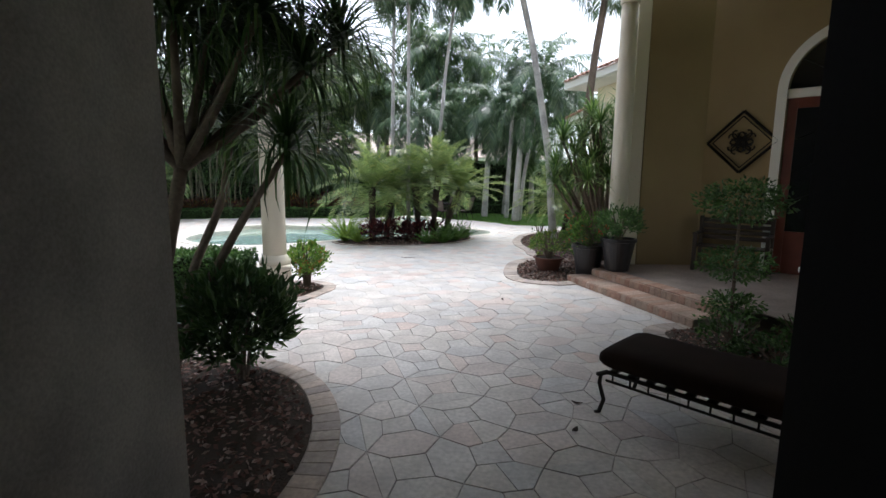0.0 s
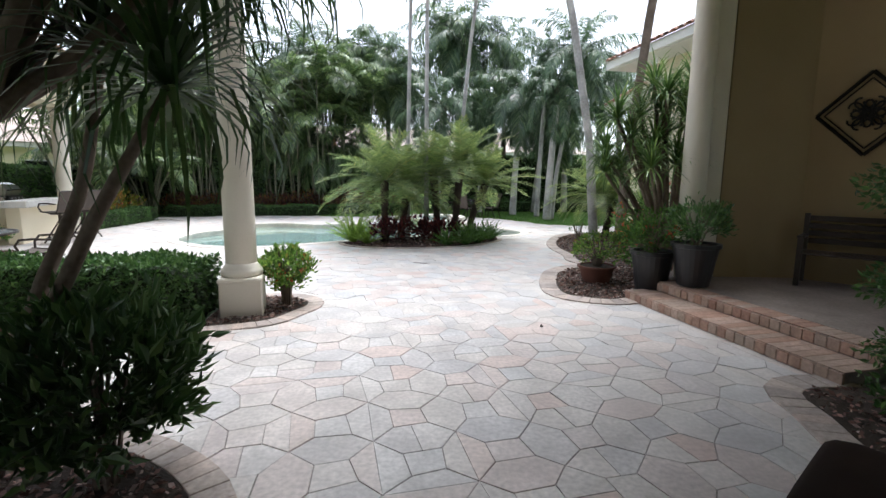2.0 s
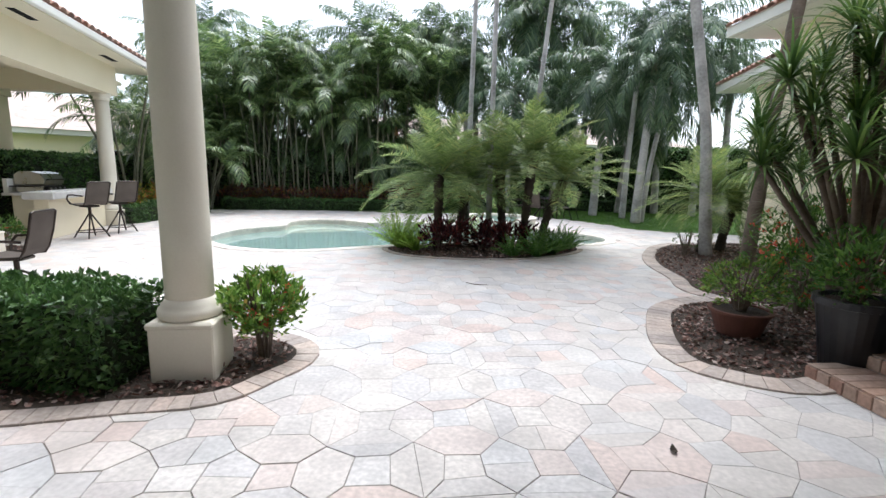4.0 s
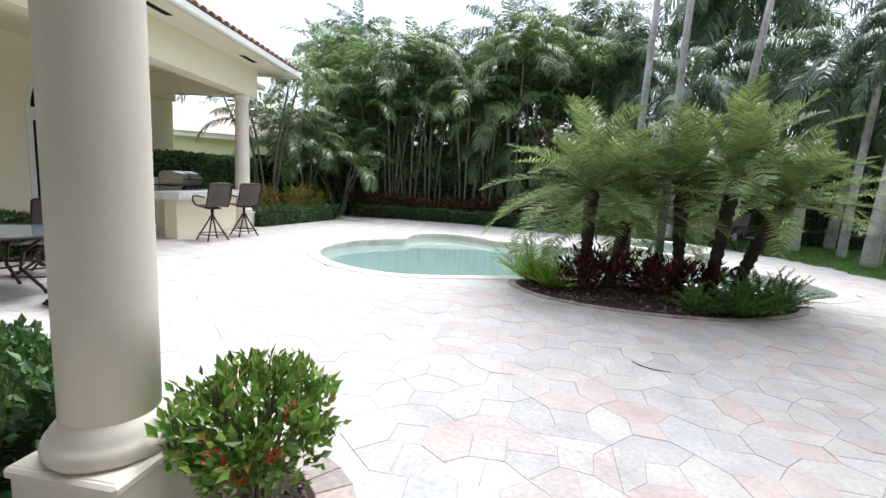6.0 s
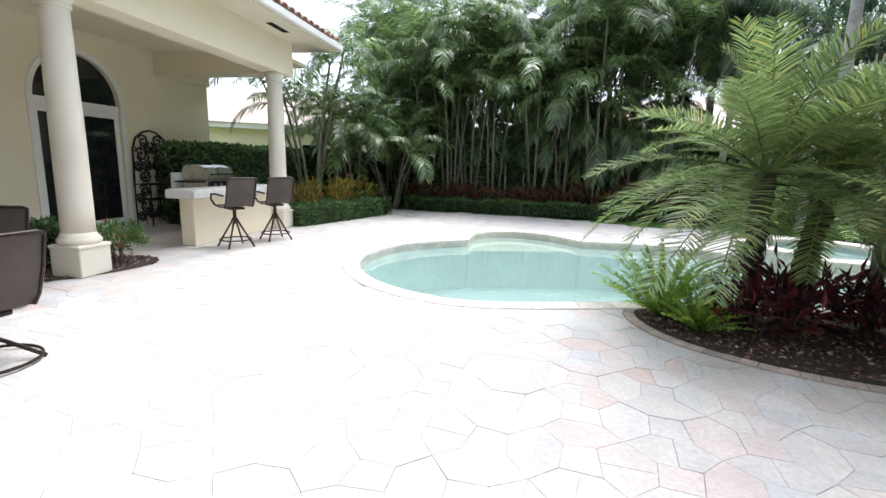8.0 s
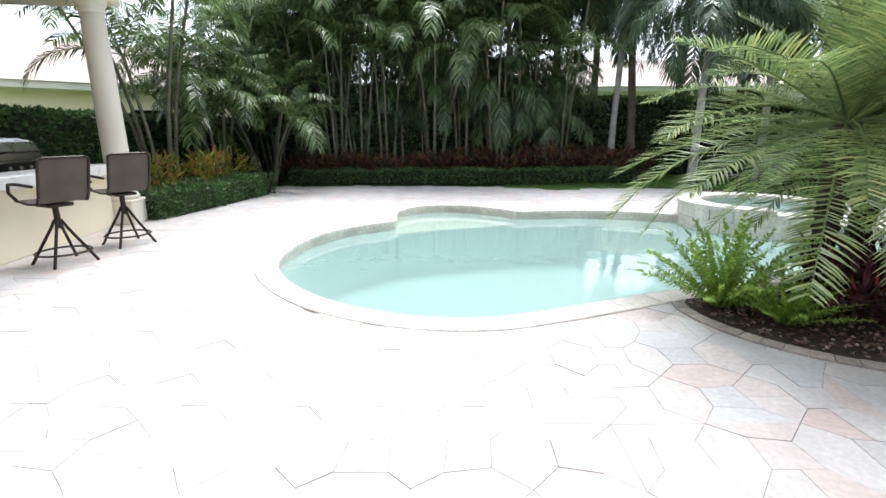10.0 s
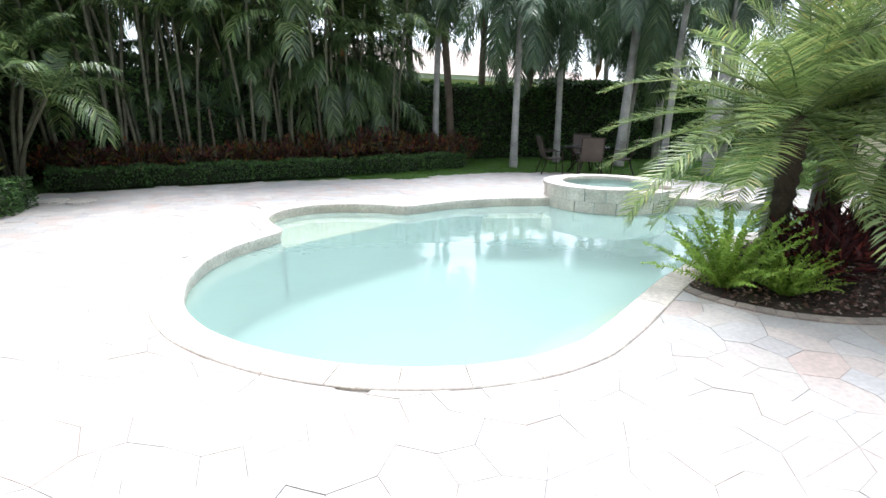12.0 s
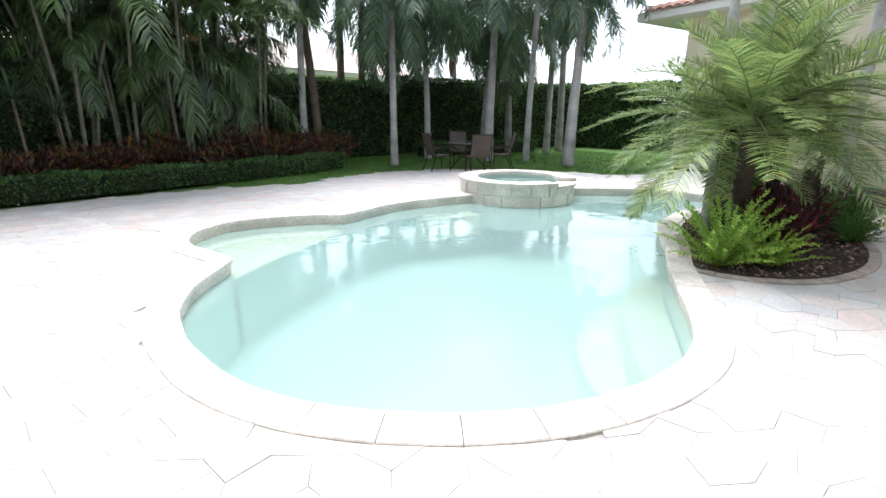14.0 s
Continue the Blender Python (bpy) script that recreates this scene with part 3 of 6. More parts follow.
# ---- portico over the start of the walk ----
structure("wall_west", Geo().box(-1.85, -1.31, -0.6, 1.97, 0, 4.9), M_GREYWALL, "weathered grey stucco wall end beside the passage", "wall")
structure("wall_south", Geo().box(-6, 8.6, -3.3, -3.0, 0, 4.9), M_STUCCO, "cream stucco house wall behind the passage", "wall")
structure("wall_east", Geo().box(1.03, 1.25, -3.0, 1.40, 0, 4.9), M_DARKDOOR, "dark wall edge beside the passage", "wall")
# Unseen ceiling, inferred from the dim passage; its reach sets the shade below.
structure("ceiling", Geo().box(-6.0, 0.3, -3.3, 5.6, 4.9, 5.2).box(0.3, 9.5, -3.3, 8.0, 4.9, 5.2), M_STUCCO_SHADED, "unseen portico ceiling in darkened stucco, sized to shade the entry", "ceiling")
# Added wall, out of view, that blocks light from the entry court.
structure("wall_light_blocker", Geo().box(1.25, 9.0, 1.1, 1.4, 0, 4.9), M_STUCCO_SHADED, "unseen wall added to keep light out of the entry court", "wall")
structure("beam_portico", Geo().box(-2.85, 0.3, 6.65, 7.1, 4.9, 5.2), M_STUCCO, "cream beam from the column to the portico", "beam")
structure("roof", Geo().loft([[(0.2, -3.6, 5.2), (9.9, -3.6, 5.2), (9.9, 8.2, 5.2), (0.2, 8.2, 5.2)], [(4.0, 1.0, 7.0), (6.5, 1.0, 7.0), (6.5, 3.5, 7.0), (4.0, 3.5, 7.0)]]), M_ROOF_FAR, "clay tiled portico roof", "roof")

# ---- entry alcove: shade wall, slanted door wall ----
structure("wall_shade", Geo().box(3.47, 4.62, 8.35, 8.65, 0, 4.9), M_STUCCO_SHADED, "cream stucco side wall of the entry", "wall")
ED = Vector((0.75, -0.66, 0)).normalized()
ENTRY = Matrix(((ED.x, -ED.y, 0, 4.55), (ED.y, ED.x, 0, 8.35), (0, 0, 1, 0), (0, 0, 0, 1)))
# local x runs along the door wall, local y goes behind it
AX, AR, SPRING = 1.98, 0.86, 3.2
g = Geo()
g.box(0, AX - AR, 0, 0.3, 0, 4.9)
g.box(AX + AR, 6.0, 0, 0.3, 0, 4.9)
arch = [(AX - AR * math.cos(a), SPRING + AR * math.sin(a)) for a in np.linspace(0, math.pi, 25)]
for i in range(24):
    (x0, z0), (x1, z1) = arch[i], arch[i + 1]
    g.add([(x0, y, z) for y in (0, 0.3) for z in (z0, 4.9)] + [(x1, y, z) for y in (0, 0.3) for z in (z1, 4.9)], [(0, 4, 5, 1), (2, 3, 7, 6), (0, 2, 6, 4), (1, 5, 7, 3)])
structure("wall_door", g, M_STUCCO_SHADED, "cream stucco wall with an arched entry door", "wall", ENTRY)
structure("wall_entry_back", Geo().box(-1.0, 6.0, 0.9, 1.2, 0, 4.9), M_STUCCO, "plain wall closing the house behind the door", "wall", ENTRY)


def arch_band(r0, r1, x, spring, y0, y1, z0=0.0, n=24):
    """A door surround: two legs and a half ring."""
    out = [(x - r1, z0)] + [(x - r1 * math.cos(a), spring + r1 * math.sin(a)) for a in np.linspace(0, math.pi, n)] + [(x + r1, z0)]
    inn = [(x - r0, z0)] + [(x - r0 * math.cos(a), spring + r0 * math.sin(a)) for a in np.linspace(0, math.pi, n)] + [(x + r0, z0)]
    return Geo().loft([[(a[0], y0, a[1]), (a[0], y1, a[1]), (b[0], y1, b[1]), (b[0], y0, b[1])] for a, b in zip(out, inn)])


door = thing("entry_door", "arched mahogany entry door with dark leaded glass", "door", ENTRY, "", "structure")
part("casing", arch_band(AR, AR + 0.13, AX, SPRING, -0.05, 0.0, 0.23), M_TRIM, door, "moulded cream casing")
part("outer_moulding", arch_band(AR + 0.13, AR + 0.19, AX, SPRING, -0.03, 0.0, 0.23), M_STUCCO_SHADED, door)
part("transom_bar", Geo().box(AX - AR, AX + AR, 0.02, 0.14, SPRING - 0.12, SPRING + 0.02, 0.01), M_TRIM, door)
for sx in (-1, 1):
    cx = AX + sx * AR / 2
    hw = AR / 2 - 0.02
    leaf_g = Geo().box(cx - hw, cx - hw + 0.13, 0.06, 0.13, 0.25, SPRING - 0.12, 0.006).box(cx + hw - 0.13, cx + hw, 0.06, 0.13, 0.25, SPRING - 0.12, 0.006).box(cx - hw + 0.13, cx + hw - 0.13, 0.06, 0.13, 0.25, 0.95, 0.006).box(cx - hw + 0.13, cx + hw - 0.13, 0.06, 0.13, SPRING - 0.28, SPRING - 0.12, 0.006)
    lf = part("door_leaf", leaf_g, M_DOORWOOD, door, "mahogany door leaf")
    part("pane", Geo().box(cx - hw + 0.13, cx + hw - 0.13, 0.085, 0.10, 0.95, SPRING - 0.28), M_GLASSDARK, lf, "dark glass")
    bars = Geo()
    for k in range(1, 4):
        zz = 0.95 + (SPRING - 1.23) * k / 4
        bars.tube([(cx - hw + 0.13, 0.08, zz), (cx, 0.08, zz + 0.12), (cx + hw - 0.13, 0.08, zz)], 0.008, 6)
    bars.tube([(cx, 0.08, 0.95), (cx, 0.08, SPRING - 0.28)], 0.008, 6)
    part("iron_grille", bars, M_IRON, lf)
    part("handle", Geo().tube([(cx - sx * (hw - 0.06), 0.05, 1.25), (cx - sx * (hw - 0.06), 0.0, 1.28), (cx - sx * (hw - 0.06), 0.0, 1.5), (cx - sx * (hw - 0.06), 0.05, 1.53)], 0.012, 8), M_BRONZE, lf)
g = Geo()
fan = [(AX - (AR - 0.02) * math.cos(a), 0.08, SPRING + 0.02 + (AR - 0.02) * math.sin(a)) for a in np.linspace(0, math.pi, 25)]
g.add(fan, [tuple(range(25))])
part("fanlight", g, M_GLASSDARK, door, "dark arched fanlight")
g = Geo()
for a in (0.6, 1.2, 1.95, 2.55):
    g.tube([(AX, 0.06, SPRING + 0.02), (AX - AR * math.cos(a), 0.06, SPRING + AR * math.sin(a))], 0.012, 6)
part("fan_bars", g, M_IRON, door)

# wall ornament: open scroll work in a square turned on its corner
orn = thing("wall_ornament", "diamond-shaped dark wrought iron scroll ornament on a stucco wall", "wall ornament", ENTRY @ Matrix.Translation((0.56, -0.03, 2.42)) @ pose(0, 0, 0, 0, 45, 0))
H = 0.36
g = Geo()
for a, b in (((-H, -H), (H, -H)), ((H, -H), (H, H)), ((H, H), (-H, H)), ((-H, H), (-H, -H))):
    g.tube([(a[0], 0, a[1]), (b[0], 0, b[1])], 0.022, 4)
    g.tube([(a[0] * 0.84, 0, a[1] * 0.84), (b[0] * 0.84, 0, b[1] * 0.84)], 0.010, 6)
part("frame", g, M_IRON, orn)
for q in range(4):
    a0 = q * math.pi / 2
    for s in (-1, 1):
        pts = []
        for k in range(22):
            th = k / 21 * 4.6
            rr = 0.13 * (1 - 0.16 * th)
            x, z = 0.16 + rr * math.cos(th + 2.4), 0.06 * s + s * rr * math.sin(th + 2.4)
            pts.append((x * math.cos(a0) - z * math.sin(a0), 0, x * math.sin(a0) + z * math.cos(a0)))
        part("scroll", Geo().tube(pts, 0.013, 6), M_IRON, orn)
    pet = []
    for k in range(14):
        th = k / 13 * 2 * math.pi
        x, z = 0.09 + 0.075 * math.cos(th), 0.045 * math.sin(th)
        c, s_ = math.cos(a0 + math.pi / 4), math.sin(a0 + math.pi / 4)
        pet.append((x * c - z * s_, -0.01, x * s_ + z * c))
    part("petal", Geo().tube(pet, 0.014, 6), M_IRON, orn)
part("boss", Geo().tube([(0.04 * math.cos(a), -0.01, 0.04 * math.sin(a)) for a in np.linspace(0, 2 * math.pi, 14)], 0.018, 6), M_IRON, orn)

# entry platform and brick steps
S0, S1 = Vector((2.12, 7.95, 0)), Vector((2.88, 5.25, 0))
SD = (S1 - S0).normalized()
SN = Vector((-SD.y, SD.x, 0))
if SN.x < 0:
    SN = -SN
STEPS = Matrix(((SD.x, SN.x, 0, S0.x), (SD.y, SN.y, 0, S0.y), (0, 0, 0.8, 0), (0, 0, 0, 1)))
SL = (S1 - S0).length
structure("step_base", Geo().box(0.02, SL - 0.02, 0.02, 6.5, 0, 0.135).box(0.02, SL + 0.3, 0.42, 6.5, 0.135, 0.285), M_JOINT, "concrete base of two brick steps", "steps", STEPS)
structure("entry_floor", Geo().box(-0.5, 4.5, 0.66, 7.0, 0.285, 0.30).box(SL, SL + 0.3, 0.42, 2.0, 0.0, 0.285), M_ENTRY, "stone paved entry platform", "floor", STEPS)

# low wall between the bed and the entry, grown over with creeping fig
LW = Matrix.Translation((4.5, 5.55, 0)) @ pose(0, 0, 0, 0, 0, math.degrees(math.atan2(-1.75, -0.95)))
structure("low_wall", Geo().box(0, 3.2, -0.12, 0.12, 0, 0.62).box(-0.04, 3.24, -0.17, 0.17, 0.62, 0.70, 0.015), M_TRIM, "low white wall with a cap beside the entry", "wall", LW)

# ---- columns ----


def column(name, x, y, rz, height, label, plinth=0.46, r=0.205, size=0.50, group="columns", base_z=0.0):
    c = thing(name, label, "column", pose(x, y, base_z, 0, 0, rz), group)
    s = size / 2
    if plinth:
        part("plinth", Geo().box(-s, s, -s, s, 0, plinth, 0.012).box(-s - 0.012, s + 0.012, -s - 0.012, s + 0.012, plinth - 0.05, plinth - 0.004, 0.012), M_COLUMN, c)
    z = plinth
    t = [(r + 0.045, z), (r + 0.055, z + 0.02), (r + 0.06, z + 0.045), (r + 0.05, z + 0.075), (r + 0.03, z + 0.09), (r + 0.03, z + 0.105), (r + 0.012, z + 0.12), (r, z + 0.15)]
    part("base_moulding", Geo().lathe(t, 36), M_COLUMN, c, smooth=True)
    n = 10
    part("shaft", Geo().lathe([(r * (1 - 0.14 * (k / n) ** 1.8), z + 0.15 + (height - z - 0.35) * k / n) for k in range(n + 1)], 36), M_COLUMN, c, smooth=True)
    zt, rt = height - 0.2, r * 0.86
    part("capital", Geo().lathe([(rt, zt), (rt + 0.025, zt + 0.02), (rt + 0.025, zt + 0.045), (rt + 0.01, zt + 0.06), (rt + 0.04, zt + 0.11), (rt + 0.055, zt + 0.14), (rt + 0.055, zt + 0.2)], 36), M_COLUMN, c, smooth=True)
    return c


column("column", -2.62, 6.88, 18.4, 4.9, "tall cream cast stone column on a square plinth in a bed", 0.46, 0.17, 0.45, group="portico columns")
column("column", 3.05, 8.28, 16, 4.9, "tall cream cast stone column beside the entry steps", 0.0, 0.16, group="portico columns", base_z=0.0)
structure("pilaster", Geo().box(3.24, 3.465, 8.36, 8.64, 0, 4.9, 0.01), M_COLUMN, "cream stone pilaster at the wall end", "pilaster")

# ---- house on the right ----
# its front runs slightly askew to the walk, turned about the far roof corner
HOUSE = Matrix.Translation((4.3, 17.3, 0)) @ pose(0, 0, 0, 0, 0, 14) @ Matrix.Translation((-4.3, -17.3, 0))
structure("wall_house", Geo().box(5.2, 5.5, 8.3, 16.6, 0, 5.0).box(5.5, 12, 16.3, 16.6, 0, 5.0), M_STUCCO, "cream stucco house wall behind the palm bed", "wall", HOUSE)
structure("wall_link", Geo().box(0, 3.3, 0, 0.25, 0, 4.9), M_STUCCO, "cream stucco wall joining the entry to the house", "wall", pose(4.45, 8.66, 0, 0, 0, 5))
structure("eave_house", Geo().box(4.4, 5.55, 8.3, 17.2, 5.0, 5.08).box(4.30, 4.4, 8.3, 17.3, 5.02, 5.24).box(4.4, 12.0, 17.2, 17.3, 5.02, 5.24).box(5.55, 12, 16.6, 17.2, 5.0, 5.08), M_TRIM, "white soffit and fascia of the house roof", "eave", HOUSE)
structure("roof_house", Geo().loft([[(4.25, 8.3, 5.24), (14, 8.3, 5.24), (14, 17.35, 5.24), (4.25, 17.35, 5.24)], [(8.0, 11.8, 6.9), (12, 11.8, 6.9), (12, 13.7, 6.9), (8.0, 13.7, 6.9)]]), M_ROOF_FAR, "clay tiled house roof", "roof", HOUSE)
g = Geo().box(5.9, 6.2, 16.6, 17.1, 0, 4.2).box(5.9, 6.2, 18.0, 19.3, 0, 4.2).box(5.9, 6.2, 17.1, 18.0, 2.5, 4.2).box(6.2, 12, 19.0, 19.3, 0, 4.2)
structure("wall_wing", g, M_STUCCO, "cream stucco wing wall with a glazed door", "wall")
structure("wall_wing_back", Geo().box(7.2, 7.4, 16.6, 19.5, 0, 4.2), M_CURTAIN, "plain grey wall inside the wing", "wall")
structure("eave_wing", Geo().box(5.35, 6.2, 16.62, 20.5, 4.2, 4.27).box(5.25, 5.35, 16.62, 20.6, 4.22, 4.42).box(5.35, 12, 20.5, 20.6, 4.22, 4.42).box(6.2, 12, 19.8, 20.5, 4.2, 4.27), M_TRIM, "white soffit of the wing roof", "eave")
structure("roof_wing", Geo().loft([[(5.2, 16.62, 4.42), (13, 16.62, 4.42), (13, 20.65, 4.42), (5.2, 20.65, 4.42)], [(7.5, 17.9, 5.4), (12, 17.9, 5.4), (12, 18.9, 5.4), (7.5, 18.9, 5.4)]]), M_ROOF_FAR, "clay tiled wing roof", "roof")
wd = thing("glazed_door", "white framed glazed door in the house wing", "door", None, "", "structure")
part("frame", Geo().box(5.88, 5.98, 17.1, 17.19, 0, 2.5).box(5.88, 5.98, 17.91, 18.0, 0, 2.5).box(5.88, 5.98, 17.19, 17.91, 2.4, 2.5).box(5.88, 5.98, 17.19, 17.91, 0, 0.15), M_TRIM, wd)
part("pane", Geo().box(5.92, 5.94, 17.19, 17.91, 0.15, 2.4), M_CLOUDYGLASS, wd, "grey reflecting glass")

# ---- lanai ----
LAN = Matrix(((-0.4258, -0.9048, 0, -9.474), (0.9048, -0.4258, 0, 10.166), (0, 0, 1, 0), (0, 0, 0, 1)))
# local x runs along the row of columns, local y goes into the lanai
LX, LR, LS = 2.9, 0.93, 2.6
g = Geo().box(-9.0, LX - LR, 3.1, 3.4, 0, 4.2).box(LX + LR, 6.75, 3.1, 3.4, 0, 4.2)
arch = [(LX - LR * math.cos(a), LS + LR * math.sin(a)) for a in np.linspace(0, math.pi, 25)]
for i in range(24):
    (x0, z0), (x1, z1) = arch[i], arch[i + 1]
    g.add([(x0, y, z) for y in (3.1, 3.4) for z in (z0, 4.2)] + [(x1, y, z) for y in (3.1, 3.4) for z in (z1, 4.2)], [(0, 4, 5, 1), (2, 3, 7, 6), (0, 2, 6, 4), (1, 5, 7, 3)])
g.box(6.45, 6.75, 3.4, 9.0, 0, 4.2)
structure("wall_lanai", g, M_STUCCO, "cream stucco lanai wall with an arched french door", "wall", LAN)
structure("wall_lanai_back", Geo().box(-9, 6.4, 4.4, 4.6, 0, 4.2), M_CURTAIN, "plain wall inside the house behind the french door", "wall", LAN)
structure("beam_lanai", Geo().box(-9.0, 5.35, -0.22, 0.22, 3.5, 4.25).box(4.9, 5.35, 0.22, 3.4, 3.5, 4.25).box(5.35, 6.75, 3.0, 3.4, 3.5, 4.2), M_STUCCO, "cream stucco beam over the lanai columns", "beam", LAN)
structure("ceiling_lanai", Geo().box(-9.0, 6.9, 0.22, 3.1, 4.0, 4.1), M_STUCCO, "cream lanai ceiling", "ceiling", LAN)
structure("eave_lanai", Geo().box(-9.5, 6.3, -0.95, 0.2, 4.25, 4.30).box(5.3, 6.3, 0.2, 9.0, 4.25, 4.30), M_SOFFIT, "soffit of the lanai roof", "eave", LAN)
structure("gutter_lanai", Geo().box(-9.5, 6.4, -1.05, -0.95, 4.27, 4.42, 0.02).box(6.3, 6.4, -0.95, 9.0, 4.27, 4.42, 0.02), M_TRIM, "white gutter along the lanai roof edge", "gutter", LAN)
for k in range(3):
    structure("soffit_vent", Geo().box(-3.0 + 3.4 * k, -2.3 + 3.4 * k, -0.62, -0.48, 4.244, 4.252), M_DARKDOOR, "dark slotted vent in the lanai soffit", "vent", LAN)
structure("roof_lanai", Geo().loft([[(-10, -1.0, 4.42), (6.35, -1.0, 4.42), (6.35, 9.5, 4.42), (-10, 9.5, 4.42)], [(-6, 3.0, 6.2), (2.4, 3.0, 6.2), (2.4, 5.5, 6.2), (-6, 5.5, 6.2)]]), M_ROOF_FAR, "clay tiled lanai roof", "roof", LAN)
for nm, a in (("column", -0.16), ("column", 4.9), ("column", -5.4)):
    p = LAN @ Vector((a, 0, 0))
    column(nm, p.x, p.y, 115.2, 3.5, "white painted round lanai column on a square plinth", 0.42, 0.19, 0.46, "lanai columns")
fd = thing("french_door", "white arched french door with dark glass and fanlight", "door", LAN @ Matrix.Translation((0, 3.1, 0)), "", "structure")
part("casing", arch_band(LR, LR + 0.1, LX, LS, -0.03, 0.0), M_TRIM, fd)
part("transom_bar", Geo().box(LX - LR, LX + LR, 0.02, 0.12, LS - 0.12, LS + 0.03, 0.01), M_TRIM, fd)
for sx in (-1, 1):
    cx, hw = LX + sx * LR / 2, LR / 2 - 0.01
    lf = part("door_leaf", Geo().box(cx - hw, cx - hw + 0.1, 0.04, 0.1, 0.02, LS - 0.12, 0.006).box(cx + hw - 0.1, cx + hw, 0.04, 0.1, 0.02, LS - 0.12, 0.006).box(cx - hw + 0.1, cx + hw - 0.1, 0.04, 0.1, 0.02, 0.22, 0.006).box(cx - hw + 0.1, cx + hw - 0.1, 0.04, 0.1, LS - 0.24, LS - 0.12, 0.006), M_TRIM, fd)
    part("pane", Geo().box(cx - hw + 0.1, cx + hw - 0.1, 0.06, 0.08, 0.22, LS - 0.24), M_GLASSDARK, lf, "dark glass")
    part("knob", Geo().lathe([(0.005, 0), (0.02, 0.01), (0.028, 0.03), (0.02, 0.05), (0.004, 0.055)], 12), M_BRONZE, lf, m=Matrix.Translation((cx - sx * (hw - 0.05), 0.04, 1.0)) @ pose(0, 0, 0, 90, 0, 0))
fan = [(LX - (LR - 0.01) * math.cos(a), 0.08, LS + 0.03 + (LR - 0.01) * math.sin(a)) for a in np.linspace(0, math.pi, 25)]
part("fanlight", Geo().add(fan, [tuple(range(25))]), M_GLASSDARK, fd)

# bar counter, grill counter
bar = thing("bar_counter", "cream stucco bar with a thick pale stone top", "bar counter", LAN)
part("pedestal", Geo().box(2.09, 4.66, 0.06, 0.34, 0, 0.86, 0.01), M_STUCCO, bar)
part("countertop", Geo().box(1.85, 4.66, -0.16, 0.42, 0.865, 1.02, 0.015), M_COUNTER, bar, "thick pale stone slab")
gc = thing("grill_counter", "low cream counter with stone top and splashback", "counter", LAN)
part("body", Geo().box(3.45, 5.2, 0.86, 1.48, 0, 0.86, 0.01), M_STUCCO, gc)
part("worktop", Geo().box(3.35, 5.25, 0.8, 1.62, 0.865, 0.93, 0.01), M_COUNTER, gc)
part("splashback", Geo().box(3.4, 5.25, 1.50, 1.6, 0.934, 1.26, 0.008), M_TRIM, gc)
gr = thing("gas_grill", "stainless steel gas grill with a domed lid on a counter", "grill", LAN @ pose(4.0, 1.15, 0.932))
part("firebox", Geo().box(-0.42, 0.42, -0.28, 0.3, 0, 0.2, 0.02), M_STEEL, gr)
prof = [(-0.3, 0.2), (-0.32, 0.3), (-0.24, 0.45), (-0.05, 0.5), (0.2, 0.5), (0.3, 0.42), (0.3, 0.2)]
part("lid", Geo().loft([[(x, y, z) for y, z in prof] for x in (-0.43, -0.41, 0.41, 0.43)]), M_STEEL, gr, "domed steel lid")
part("handle", Geo().tube([(-0.36, -0.31, 0.3), (-0.36, -0.38, 0.31), (0.36, -0.38, 0.31), (0.36, -0.31, 0.3)], 0.016, 8), M_IRON, gr)
part("control_panel", Geo().box(-0.42, 0.42, -0.36, -0.29, 0.02, 0.16, 0.012), M_IRON, gr)
for k in range(4):
    part("knob", Geo().lathe([(0.022, 0), (0.024, 0.02), (0.018, 0.03)], 12), M_STEEL, gr, m=Matrix.Translation((-0.3 + 0.2 * k, -0.36, 0.09)) @ pose(0, 0, 0, 90, 0, 0))
part("side_shelf", Geo().box(-0.75, -0.43, -0.25, 0.25, 0.14, 0.17, 0.008), M_IRON, gr)

# ---- furniture ----


